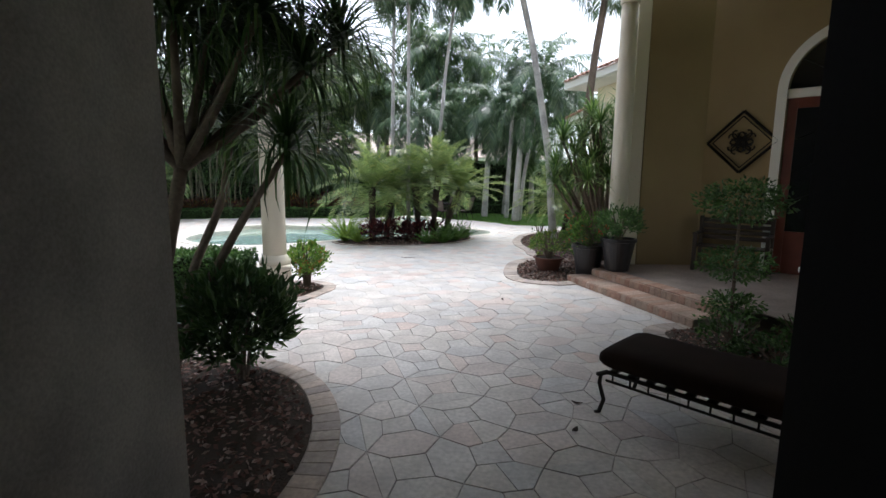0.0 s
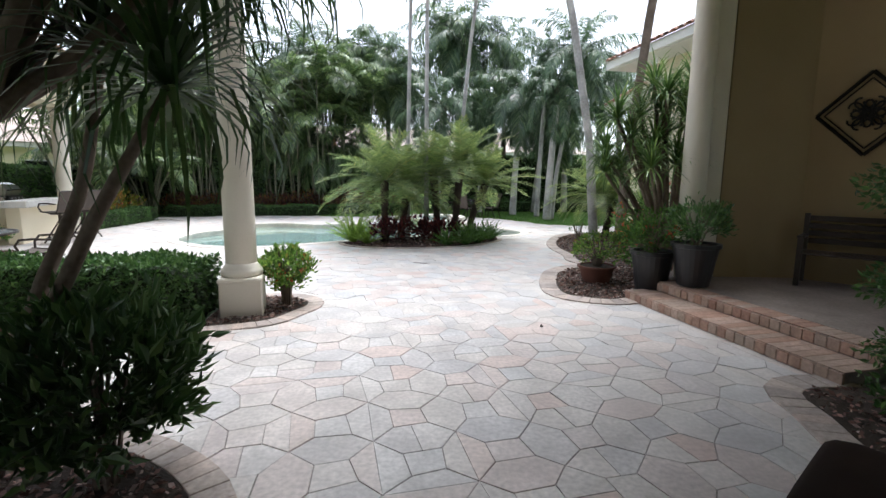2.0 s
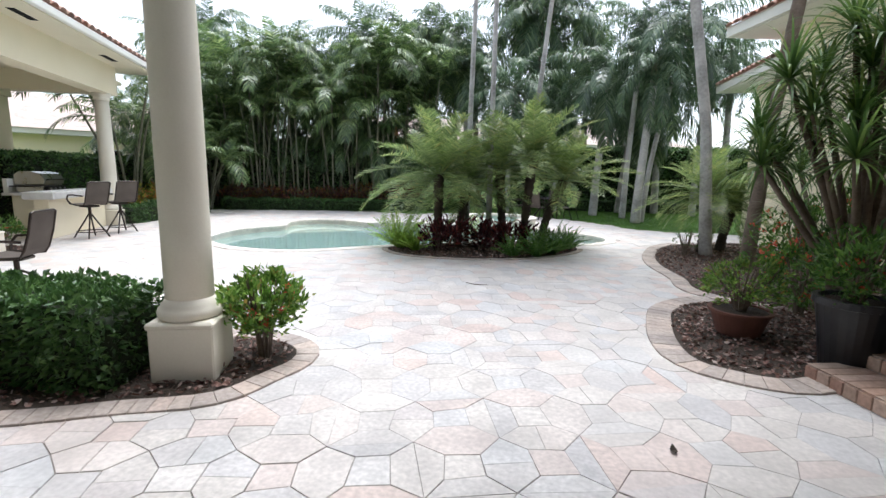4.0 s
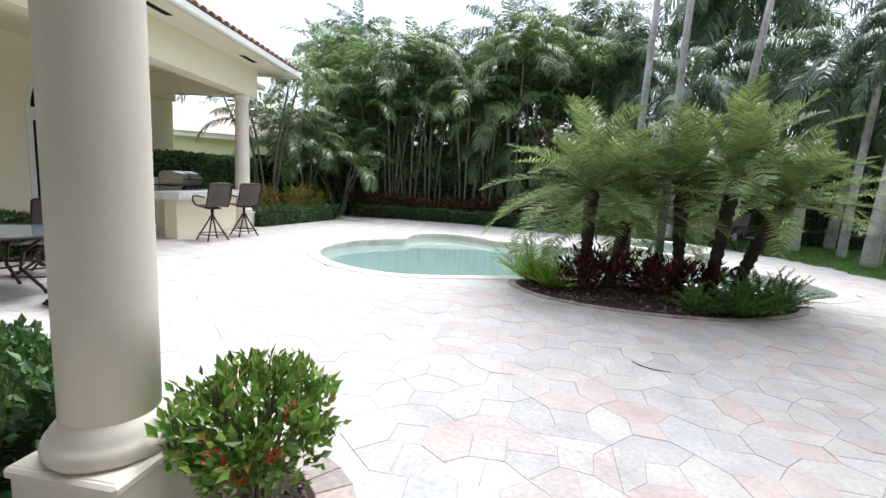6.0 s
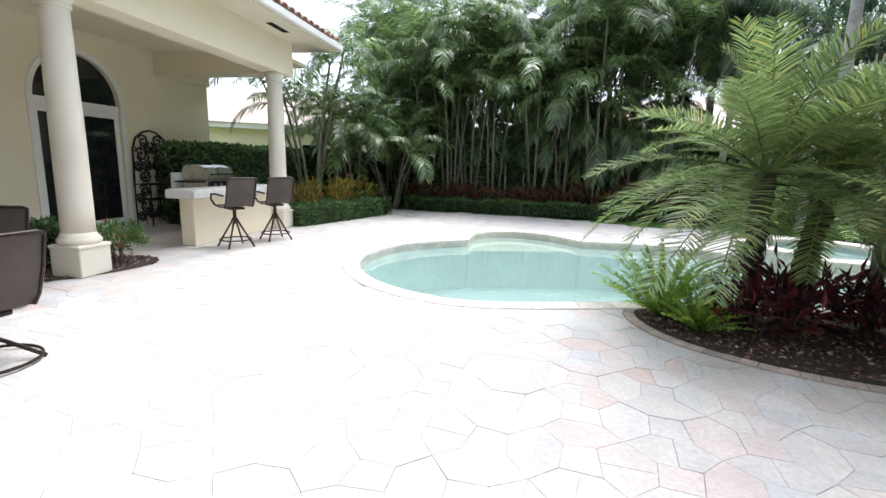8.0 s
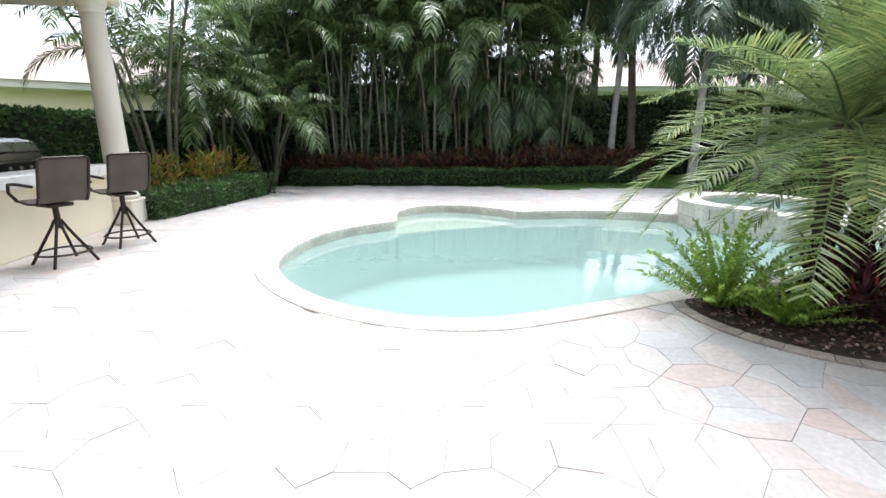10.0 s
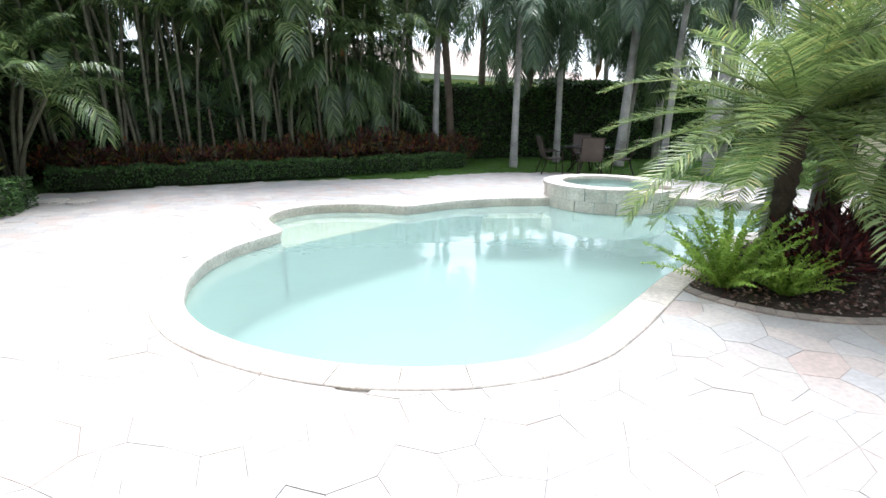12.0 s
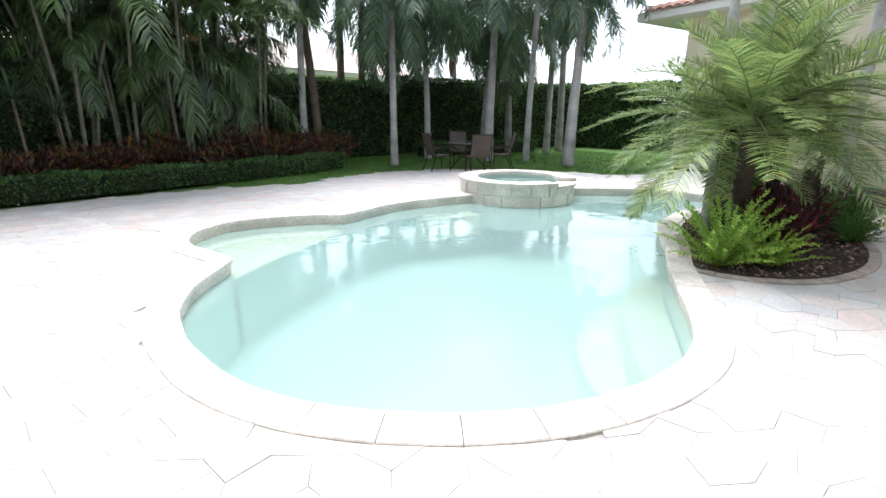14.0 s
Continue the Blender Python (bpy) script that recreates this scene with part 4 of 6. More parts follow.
def swivel_chair(m, tall=False, group="patio chairs", label="bronze metal swivel patio chair with brown sling seat"):
    seat = 0.74 if tall else 0.43
    top = 1.22 if tall else 0.98
    c = thing("bar_stool" if tall else "patio_chair", label, "bar stool" if tall else "chair", m, group)
    r = 0.27 if tall else 0.33
    g = Geo()
    g.tube([(r * math.cos(a), r * math.sin(a), 0.14 if tall else 0.03) for a in np.linspace(0, 2 * math.pi, 25)], 0.013, 6)
    part("base_ring", g, M_BRONZE, c)
    for k in range(4):
        a = math.pi / 4 + k * math.pi / 2
        ca, sa = math.cos(a), math.sin(a)
        if tall:
            path = [(0.03 * ca, 0.03 * sa, 0.52), (0.08 * ca, 0.08 * sa, 0.42), (0.2 * ca, 0.2 * sa, 0.22), (0.3 * ca, 0.3 * sa, 0.05), (0.33 * ca, 0.33 * sa, 0.0)]
        else:
            path = [(0.03 * ca, 0.03 * sa, 0.22), (0.12 * ca, 0.12 * sa, 0.17), (0.28 * ca, 0.28 * sa, 0.06), (0.35 * ca, 0.35 * sa, 0.01)]
        part("leg", Geo().tube(path, 0.017, 7), M_BRONZE, c)
    part("post", Geo().tube([(0, 0, 0.2 if not tall else 0.42), (0, 0, seat - 0.04)], 0.032, 12), M_BRONZE, c)
    part("swivel_plate", Geo().box(-0.13, 0.13, -0.15, 0.15, seat - 0.06, seat - 0.02, 0.01), M_BRONZE, c)
    w = 0.25
    for s in (-1, 1):
        x = s * w
        part("side_rail", Geo().tube([(x, -0.24, seat + 0.02), (x, 0, seat - 0.01), (x, 0.2, seat), (x, 0.25, seat + 0.08), (x, 0.32, seat + 0.3), (x, 0.37, top)], 0.016, 7), M_BRONZE, c)
        part("arm", Geo().tube([(x, -0.2, seat + 0.01), (s * (w + 0.06), -0.22, seat + 0.12), (s * (w + 0.07), -0.16, seat + 0.21), (s * (w + 0.07), 0.0, seat + 0.22), (s * (w + 0.04), 0.25, seat + 0.20)], 0.018, 7), M_BRONZE, c)
    part("top_rail", Geo().tube([(-w, 0.37, top), (-w * 0.8, 0.375, top + 0.02), (w * 0.8, 0.375, top + 0.02), (w, 0.37, top)], 0.016, 7), M_BRONZE, c)
    prof = [(-0.24, seat + 0.015), (-0.1, seat - 0.008), (0.05, seat - 0.012), (0.19, seat), (0.245, seat + 0.07), (0.285, seat + 0.2), (0.32, seat + 0.32), (0.365, top)]
    g = Geo().loft([[(-w, y, z), (w, y, z), (w, y + 0.006, z + 0.006), (-w, y + 0.006, z + 0.006)] for y, z in prof])
    part("sling", g, M_SLING, c, "brown woven sling")
    return c


def at_lanai(a, b, rz=0.0, z=0.0):
    return LAN @ pose(a, b, z, 0, 0, rz)


swivel_chair(at_lanai(2.27, -0.62, 148), True, "bar stools", "tall bronze swivel bar stool with brown sling seat at the bar")
swivel_chair(at_lanai(3.22, -0.86, 142), True, "bar stools", "tall bronze swivel bar stool with brown sling seat at the bar")
TABLE = Vector((-7.62, 8.12, 0))
for ang, dist in ((23, 1.1), (135, 1.08), (235, 1.1), (300, 1.1)):
    a = radians(ang)
    swivel_chair(pose(TABLE.x + dist * math.cos(a), TABLE.y + dist * math.sin(a), 0, 0, 0, ang - 90), False, "chairs round the patio table")


def round_table(m, r=0.75, label="round patio table with a bluish glass top"):
    t = thing("patio_table", label, "table", m)
    part("tabletop", Geo().lathe([(r - 0.02, 0.712), (r, 0.716), (r, 0.724), (r - 0.02, 0.728)], 40), M_CLOUDYGLASS, t, "bluish glass top")
    part("rim", Geo().tube([(r * math.cos(a), r * math.sin(a), 0.72) for a in np.linspace(0, 2 * math.pi, 41)], 0.02, 6), M_BRONZE, t)
    for k in range(4):
        a = math.pi / 4 + k * math.pi / 2
        c, s = math.cos(a), math.sin(a)
        part("leg", Geo().tube([(0.55 * c, 0.55 * s, 0.7), (0.3 * c, 0.3 * s, 0.5), (0.26 * c, 0.26 * s, 0.3), (0.45 * c, 0.45 * s, 0.08), (0.5 * c, 0.5 * s, 0.0)], 0.02, 7), M_BRONZE, t)
    part("lower_ring", Geo().tube([(0.27 * math.cos(a), 0.27 * math.sin(a), 0.34) for a in np.linspace(0, 2 * math.pi, 25)], 0.012, 6), M_BRONZE, t)
    return t


round_table(Matrix.Translation(TABLE))
FAR_TABLE = Vector((0.15, 22.0, 0))
round_table(Matrix.Translation(FAR_TABLE), 0.6, "round dark patio table on the far edge of the terrace")


def legged_chair(m):
    c = thing("patio_chair", "dark bronze patio chair with sling seat beside a table", "chair", m, "chairs at the far table")
    w = 0.27
    for s in (-1, 1):
        x = s * w
        part("front_leg", Geo().tube([(x, -0.26, 0), (x, -0.24, 0.3), (s * (w + 0.03), -0.22, 0.62), (s * (w + 0.03), 0.1, 0.64), (x, 0.28, 0.6)], 0.016, 7), M_BRONZE, c)
        part("back_leg", Geo().tube([(x, 0.34, 0), (x, 0.24, 0.25), (x, 0.2, 0.43), (x, 0.3, 0.7), (x, 0.4, 1.02)], 0.016, 7), M_BRONZE, c)
        part("seat_rail", Geo().tube([(x, -0.24, 0.42), (x, 0.2, 0.41)], 0.014, 6), M_BRONZE, c)
    part("top_rail", Geo().tube([(-w, 0.4, 1.02), (w, 0.4, 1.02)], 0.016, 6), M_BRONZE, c)
    prof = [(-0.25, 0.435), (0.0, 0.415), (0.19, 0.42), (0.24, 0.5), (0.3, 0.7), (0.395, 1.01)]
    part("sling", Geo().loft([[(-w, y, z), (w, y, z), (w, y + 0.006, z + 0.006), (-w, y + 0.006, z + 0.006)] for y, z in prof]), M_SLING, c)
    return c


first = None
for ang, dist in ((250, 0.95), (330, 0.95), (175, 1.0), (70, 0.95)):
    a = radians(ang)
    mm = pose(FAR_TABLE.x + dist * math.cos(a), FAR_TABLE.y + dist * math.sin(a), 0, 0, 0, ang - 90)
    first = legged_chair(mm) if first is None else copy_thing(first, mm) and first

# chaise ottoman beside the passage
BENCH = pose(1.05, 3.2, 0, 0, 0, -47)
bn = thing("ottoman_bench", "long dark brown cushioned bench on a black iron frame", "bench", BENCH)
BL, BW = 1.75, 0.62
g = Geo()
for sy in (0.02, BW - 0.02):
    g.tube([(-0.02, sy, 0.3), (0.05, sy, 0.34), (BL - 0.05, sy, 0.34), (BL + 0.02, sy, 0.3)], 0.016, 7)
    g.tube([(0.05, sy, 0.275), (BL - 0.05, sy, 0.275)], 0.010, 6)
part("frame", g, M_IRON, bn)
for k in range(13):
    x = 0.1 + (BL - 0.2) * k / 12
    part("slat", Geo().box(x - 0.03, x + 0.03, 0.02, BW - 0.02, 0.345, 0.352), M_IRON, bn)
    for sy in (0.02, BW - 0.02):
        part("strut", Geo().tube([(x, sy, 0.275), (x, sy, 0.34)], 0.007, 5), M_IRON, bn)
for x in (0.06, BL - 0.06):
    for sy, o in ((0.02, -1), (BW - 0.02, 1)):
        d = -1 if x < 1 else 1
        part("leg", Geo().tube([(x, sy, 0.34), (x + 0.05 * d, sy, 0.31), (x + 0.06 * d, sy, 0.24), (x + 0.02 * d, sy, 0.12), (x + 0.05 * d, sy, 0.02), (x + 0.08 * d, sy, 0.0)], 0.016, 7), M_IRON, bn)
cush = []
for x, s in ((0.0, 0.55), (0.03, 0.85), (0.1, 1.0), (0.5, 1.0), (0.95, 0.96), (1.0, 0.9), (1.05, 0.96), (BL - 0.1, 1.0), (BL - 0.02, 0.85), (BL + 0.01, 0.5)):
    h = 0.17 * s
    zc = 0.355 + 0.09
    ring = []
    for k in range(20):
        a = 2 * math.pi * k / 20
        cy, cz = math.cos(a), math.sin(a)
        ring.append((x, BW / 2 + (BW / 2 + 0.02) * math.copysign(abs(cy) ** 0.45, cy) * (0.9 + 0.1 * s), zc + h / 2 * math.copysign(abs(cz) ** 0.5, cz) * (1.0 + 0.08 * math.sin(9 * x) * (cz > 0))))
    cush.append(ring)
part("cushion", Geo().loft(cush), M_CUSHION, bn, "dark brown box cushion", smooth=True)

# slatted bench in the entry
eb = thing("entry_bench", "dark brown slatted wooden bench against the entry wall", "bench", ENTRY @ pose(0.62, -0.38, 0.241))
for k in range(5):
    part("seat_slat", Geo().box(-0.55, 0.55, -0.22 + 0.09 * k, -0.15 + 0.09 * k, 0.41, 0.435, 0.005), M_BRONZE, eb)
for k in range(4):
    part("back_slat", Geo().box(-0.55, 0.55, 0.24, 0.265, 0.52 + 0.1 * k, 0.59 + 0.1 * k, 0.005), M_BRONZE, eb)
for sx in (-0.52, 0.52):
    part("front_leg", Geo().box(sx - 0.03, sx + 0.03, -0.22, -0.16, 0, 0.62, 0.006), M_BRONZE, eb)
    part("back_leg", Geo().box(sx - 0.03, sx + 0.03, 0.2, 0.26, 0, 0.92, 0.006), M_BRONZE, eb)
    part("arm", Geo().box(sx - 0.04, sx + 0.04, -0.24, 0.2, 0.62, 0.65, 0.006), M_BRONZE, eb)

# scrolled iron rack against the lanai wall
rk = thing("iron_rack", "tall ornate black wrought iron baker's rack against the wall", "rack", at_lanai(4.55, 2.85))
g = Geo()
for x in (-0.55, 0.55):
    for y in (-0.2, 0.2):
        g.tube([(x, y, 0), (x, y, 0.95)], 0.018, 6)
g.tube([(-0.55, 0.2, 0.9), (-0.52, 0.2, 1.75), (-0.42, 0.2, 2.0), (-0.2, 0.2, 2.14), (0, 0.2, 2.18), (0.2, 0.2, 2.14), (0.42, 0.2, 2.0), (0.52, 0.2, 1.75), (0.55, 0.2, 0.9)], 0.022, 7)
part("frame", g, M_IRON, rk)
for z, d in ((0.25, 0.2), (0.6, 0.2), (0.95, 0.22), (1.4, 0.12)):
    gs = Geo().tube([(-0.55, -d, z), (0.55, -d, z)], 0.014, 6).tube([(-0.55, 0.2, z), (0.55, 0.2, z)], 0.014, 6)
    for k in range(12):
        x = -0.5 + k / 11
        gs.tube([(x, -d, z), (x, 0.2, z)], 0.006, 5)
    part("shelf", gs, M_IRON, rk)


def scroll(cx, cz, r, turn, y, s=1):
    return [(cx + s * r * (1 - 0.15 * th) * math.cos(th + turn), y, cz + r * (1 - 0.15 * th) * math.sin(th + turn)) for th in np.linspace(0, 5.2, 20)]


for (cx, cz, r) in ((0.25, 1.15, 0.18), (0.28, 1.6, 0.2), (0.2, 1.93, 0.16), (0.42, 1.35, 0.12), (0.12, 1.38, 0.12), (0.1, 1.75, 0.12), (0.28, 0.45, 0.2), (0.28, 0.8, 0.15), (0.12, 0.25, 0.14), (0.42, 0.2, 0.12), (0.42, 0.62, 0.12)):
    for s in (-1, 1):
        for tn in (0.5, 3.2):
            part("scroll", Geo().tube(scroll(s * cx, cz, r, tn, 0.2, s), 0.021, 5), M_IRON, rk)
for x in (-0.3, -0.1, 0.1, 0.3):
    part("upright_bar", Geo().tube([(x, 0.2, 0.0), (x, 0.2, 2.05)], 0.008, 5), M_IRON, rk)
for s in (-1, 1):
    part("side_scroll", Geo().tube([(s * 0.55, 0.1, 1.8), (s * 0.63, -0.05, 1.6), (s * 0.57, -0.12, 1.3), (s * 0.65, -0.18, 1.1), (s * 0.57, -0.2, 0.95)], 0.014, 6), M_IRON, rk)

# ---- plants ----
rng = np.random.default_rng(7)


def hedge(name, p0, p1, width, height, label, leaf=0.055, density=420, material=None, base=0.0, seed=1, group="", category="hedge"):
    """A clipped hedge along a line: a dark core and leaves over its faces."""
    r = np.random.default_rng(seed)
    a, b = Vector((*p0, 0)), Vector((*p1, 0))
    d = b - a
    L = d.length
    h = thing(name, label, category, Matrix.Translation((a.x, a.y, base)) @ pose(0, 0, 0, 0, 0, math.degrees(math.atan2(d.y, d.x))), group)
    w = width / 2
    n = max(3, int(L / 0.35))
    rings = []
    for i in range(n + 1):
        x = L * i / n
        j = lambda: r.normal(0, 0.018)
        k = 0.82 if i in (0, n) else 1.0
        rings.append([(x, -w * k + 0.06 + j(), 0), (x, w * k - 0.06 + j(), 0), (x, w * k - 0.05 + j(), height * 0.5), (x, w * 0.8 * k + j(), height * k - 0.06 + j()), (x, 0, height * k - 0.04 + j()), (x, -w * 0.8 * k + j(), height * k - 0.06 + j()), (x, -w * k + 0.05 + j(), height * 0.5)])
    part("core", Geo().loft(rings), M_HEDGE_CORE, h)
    A = 2 * L * height + L * width + 2 * width * height
    N = int(min(A * density, 26000))
    u = r.uniform(0, 1, N)
    top, side = L * width / A, 2 * L * height / A
    x, y, z = r.uniform(0, L, N), r.uniform(-w, w, N), r.uniform(0.02, height, N) ** 1.0
    nr = np.zeros((N, 3))
    t = u < top
    z[t], nr[t, 2] = height - 0.03, 1
    s = (u >= top) & (u < top + side)
    sg = np.where(r.uniform(0, 1, N) < 0.5, -1, 1)
    y[s], nr[s, 1] = (sg * (w - 0.02))[s], sg[s]
    e = u >= top + side
    x[e], nr[e, 0] = np.where(sg > 0, L - 0.02, 0.02)[e], sg[e]
    wob = 0.03 * np.sin(x * 3.1 + seed) + 0.025 * np.sin(x * 7.7 + y * 5)
    P = np.stack([x, y + wob * nr[:, 1], z + wob * nr[:, 2]], 1) + r.normal(0, 0.018, (N, 3))
    v, f = leaves(P, nr, leaf, r, 0.75, 0.58)
    part("leaves", Geo().arrays(v, f), material or M_HEDGE, h)
    return h


def bush(name, m, rx, rz, n, label, leaf=0.08, material=None, aspect=0.4, stems=7, seed=3, category="shrub", group="", flowers=0, lift=0.3, flower_mat=None):
    """A loose shrub: bare stems, tufts of leaves in an uneven outline."""
    r = np.random.default_rng(seed)
    b = thing(name, label, category, m, group)
    for i in range(stems):
        a = 2 * math.pi * i / stems + r.normal(0, 0.3)
        k = r.uniform(0.25, 0.75)
        tip = (rx * k * math.cos(a), rx * k * math.sin(a), rz * r.uniform(0.75, 1.0))
        g = Geo().tube([(0.04 * math.cos(a), 0.04 * math.sin(a), 0), (tip[0] * 0.35, tip[1] * 0.35, tip[2] * 0.4), (tip[0] * 0.8, tip[1] * 0.8, tip[2] * 0.75), tip], [0.014, 0.011, 0.008, 0.004], 5)
        part("stem", g, M_TRUNK_BROWN, b)
    tufts = max(12, n // 14)
    c = r.normal(0, 1, (tufts, 3))
    c /= np.linalg.norm(c, axis=1)[:, None]
    c *= r.uniform(0.55, 1.0, (tufts, 1))
    c = c * np.array([rx, rx, rz * (1 - lift) / 2]) + np.array([0, 0, rz * (lift + (1 - lift) / 2)])
    idx = r.integers(0, tufts, n)
    P = c[idx] + r.normal(0, leaf * 0.5, (n, 3))
    nr = c[idx] - np.array([0, 0, rz * 0.35])
    nr /= np.linalg.norm(nr, axis=1)[:, None]
    nr[:, 2] += 0.35
    v, f = leaves(P, nr, leaf, r, 0.6, aspect)
    part("leaves", Geo().arrays(v, f), material or M_BUSH, b)
    if flowers:
        ci = r.integers(0, tufts, flowers)
        P = np.repeat(c[ci] * np.array([1.04, 1.04, 1.03]) + np.array([0, 0, 0.02]), 14, 0) + r.normal(0, 0.02, (flowers * 14, 3))
        v, f = leaves(P, np.tile([[0, 0, 1.0]], (len(P), 1)), 0.028, r, 1.0, 0.8)
        part("blossoms", Geo().arrays(v, f), flower_mat or M_PETAL, b, "coral red blossoms")
    return b


def trunk(points, radii, n=10, rings=0, bulge=0.02):
    """A tapered trunk along points with ring scars."""
    pts = np.array(points, float)
    s = np.linspace(0, 1, len(pts))
    k = max(8, rings or 24)
    t = np.linspace(0, 1, k)
    P = np.stack([np.interp(t, s, pts[:, i]) for i in range(3)], 1)
    for _ in range(2):
        P[1:-1] = (P[:-2] + 2 * P[1:-1] + P[2:]) / 4
    R_ = np.interp(t, s, radii)
    R_ = R_ * (1 + bulge * np.where(np.arange(k) % 2, 1, -1))
    return Geo().tube(P.tolist(), R_.tolist(), n)


def meshes(name, count, make, material, smooth=False):
    return [make(i).mesh(name, material, smooth) for i in range(count)]


PYGMY = meshes("crown", 3, lambda i: crown(np.random.default_rng(20 + i), 44, 1.5, 89, -22, (0.45, 1.05), 62, 0.29, 0.0125, sweep=0.6, hang=0.12, vee=0.3, petiole=0.14), M_PALM)
PYGMY_OPEN = meshes("crown", 2, lambda i: crown(np.random.default_rng(26 + i), 36, 1.4, 89, -8, (0.5, 1.1), 58, 0.28, 0.0125, sweep=0.6, hang=0.14, vee=0.3, petiole=0.14), M_PALM)
FEATHER = meshes("crown", 2, lambda i: crown(np.random.default_rng(30 + i), 26, 3.0, 75, -50, (0.9, 1.9), 60, 0.62, 0.04, hang=0.6, vee=0.1, plume=0.25), M_PALM_GREY)
FOXTAIL = meshes("crown", 2, lambda i: crown(np.random.default_rng(40 + i), 26, 2.3, 72, -60, (0.9, 1.9), 70, 0.34, 0.03, hang=0.5, vee=0.0, plume=0.7), M_PALM_GREY)
DARKFEATHER = meshes("crown", 2, lambda i: crown(np.random.default_rng(50 + i), 26, 2.8, 75, -60, (1.0, 2.1), 50, 0.6, 0.045, hang=0.7, vee=0.1, plume=0.3), M_PALM_DARK)
ARECA = meshes("crown", 3, lambda i: crown(np.random.default_rng(60 + i), 9, 2.1, 85, 10, (1.0, 1.9), 36, 0.5, 0.035, hang=0.55, vee=0.25), M_ARECA)


def palm(name, x, y, height, r0, r1, crown_mesh, label, lean=(0.0, 0.0), bark=None, scale=1.0, rz=0.0, category="palm tree", group="", rings=0, bulge=0.02, shaft=0.0):
    p = thing(name, label, category, Matrix.Translation((x, y, 0)), group)
    lx, ly = lean
    pts = [(0, 0, 0), (lx * 0.15, ly * 0.15, height * 0.3), (lx * 0.5, ly * 0.5, height * 0.65), (lx, ly, height)]
    part("trunk", trunk(pts, [r0 * 1.25, r0, (r0 + r1) / 2, r1], 10, rings or int(height * 8), bulge), bark or M_TRUNK_GREY, p, smooth=True)
    if shaft:
        part("crownshaft", Geo().tube([(lx, ly, height - 0.05), (lx, ly, height + shaft * 0.5), (lx, ly, height + shaft)], [r1 * 1.15, r1 * 1.1, r1 * 0.5], 10), M_CANE, p, "smooth green crownshaft", smooth=True)
    part("crown", crown_mesh, None, p, m=Matrix.Translation((lx, ly, height + shaft * 0.8)) @ pose(0, 0, 0, 0, 0, rz) @ Matrix.Scale(scale, 4))
    return p


# island palms
for i, (x, y, h, lx, ly, sc) in enumerate(((-2.1, 13.4, 1.55, 0.0, 0.0, 1.2), (-1.75, 13.75, 1.35, 0.2, 0.2, 1.05), (-0.8, 14.0, 1.7, -0.1, 0.0, 1.1), (-0.35, 13.8, 1.9, 0.15, 0.1, 1.15), (0.0, 14.2, 1.45, 0.45, 0.1, 1.1))):
    palm("pygmy_date_palm", x, y, h, 0.085, 0.11, PYGMY[i] if i < 2 else PYGMY_OPEN[i % 2], "bushy green pygmy date palm with a dark fibrous trunk", (lx, ly), M_TRUNK_DARK, sc, i * 77, rings=28, bulge=0.12, group="island palms")
for i, (x, y, h, lx, ly) in enumerate(((-1.1, 13.95, 7.5, 0.05, -0.25), (-1.6, 14.0, 8.0, 0.1, 0.5), (-0.35, 14.35, 7.8, 0.7, 0.3))):
    palm("slender_palm", x, y, h, 0.055, 0.042, FEATHER[i % 2], "tall slender palm with a pale ringed trunk in the island bed", (lx, ly), M_TRUNK_PALE, 0.75, i * 50, group="slender palms", shaft=0.7)
# lawn palms
for i, (x, y, h, lx, ly, r0) in enumerate(((-1.39, 23.75, 4.4, 0.1, 0.2, 0.15), (0.6, 25.1, 4.2, 0.0, 0.2, 0.15), (4.3, 28.9, 5.2, -0.1, 0.2, 0.17), (2.1, 23.6, 4.9, 0.3, 0.2, 0.2), (3.1, 22.8, 6.4, 0.25, 0.0, 0.14), (3.25, 21.0, 4.6, 0.25, 0.1, 0.2), (3.5, 21.4, 6.2, 1.0, 0.4, 0.12), (-3.6, 25.5, 5.5, 0.2, 0.1, 0.15), (6.2, 25.0, 5.4, 0.1, 0.1, 0.17))):
    palm("lawn_palm", x, y, h, r0 * 0.7, r0 * 0.58, (FOXTAIL, FEATHER)[i % 3 == 0][i % 2], "tall grey-trunked palm with drooping plumes on the lawn", (lx, ly), M_TRUNK_PALE, 1.0, i * 63, group="lawn palms", shaft=0.8)
# house-side palms
palm("leaning_palm", 3.35, 14.2, 8.5, 0.10, 0.08, FEATHER[0], "tall leaning palm with a pale ringed trunk beside the house", (-1.7, -0.5), M_TRUNK_PALE, 0.9, 20, shaft=0.8, group="house palms")
palm("leaning_palm", 3.55, 12.8, 8.0, 0.10, 0.09, FEATHER[1], "tall leaning palm with a dark trunk beside the house", (0.8, 0.1), M_TRUNK_BROWN, 0.9, 120, shaft=0.8, group="house palms")
palm("pygmy_date_palm", 3.4, 14.6, 1.25, 0.09, 0.11, PYGMY[1], "pygmy date palm with a dark trunk in the palm bed", (0.05, 0.1), M_TRUNK_DARK, 0.95, 10, rings=24, bulge=0.12, group="bed palms")
palm("pygmy_date_palm", 3.85, 14.9, 1.0, 0.09, 0.11, PYGMY[2], "small pygmy date palm with a dark trunk in the palm bed", (0.2, 0.1), M_TRUNK_DARK, 0.7, 60, rings=22, bulge=0.12, group="bed palms")


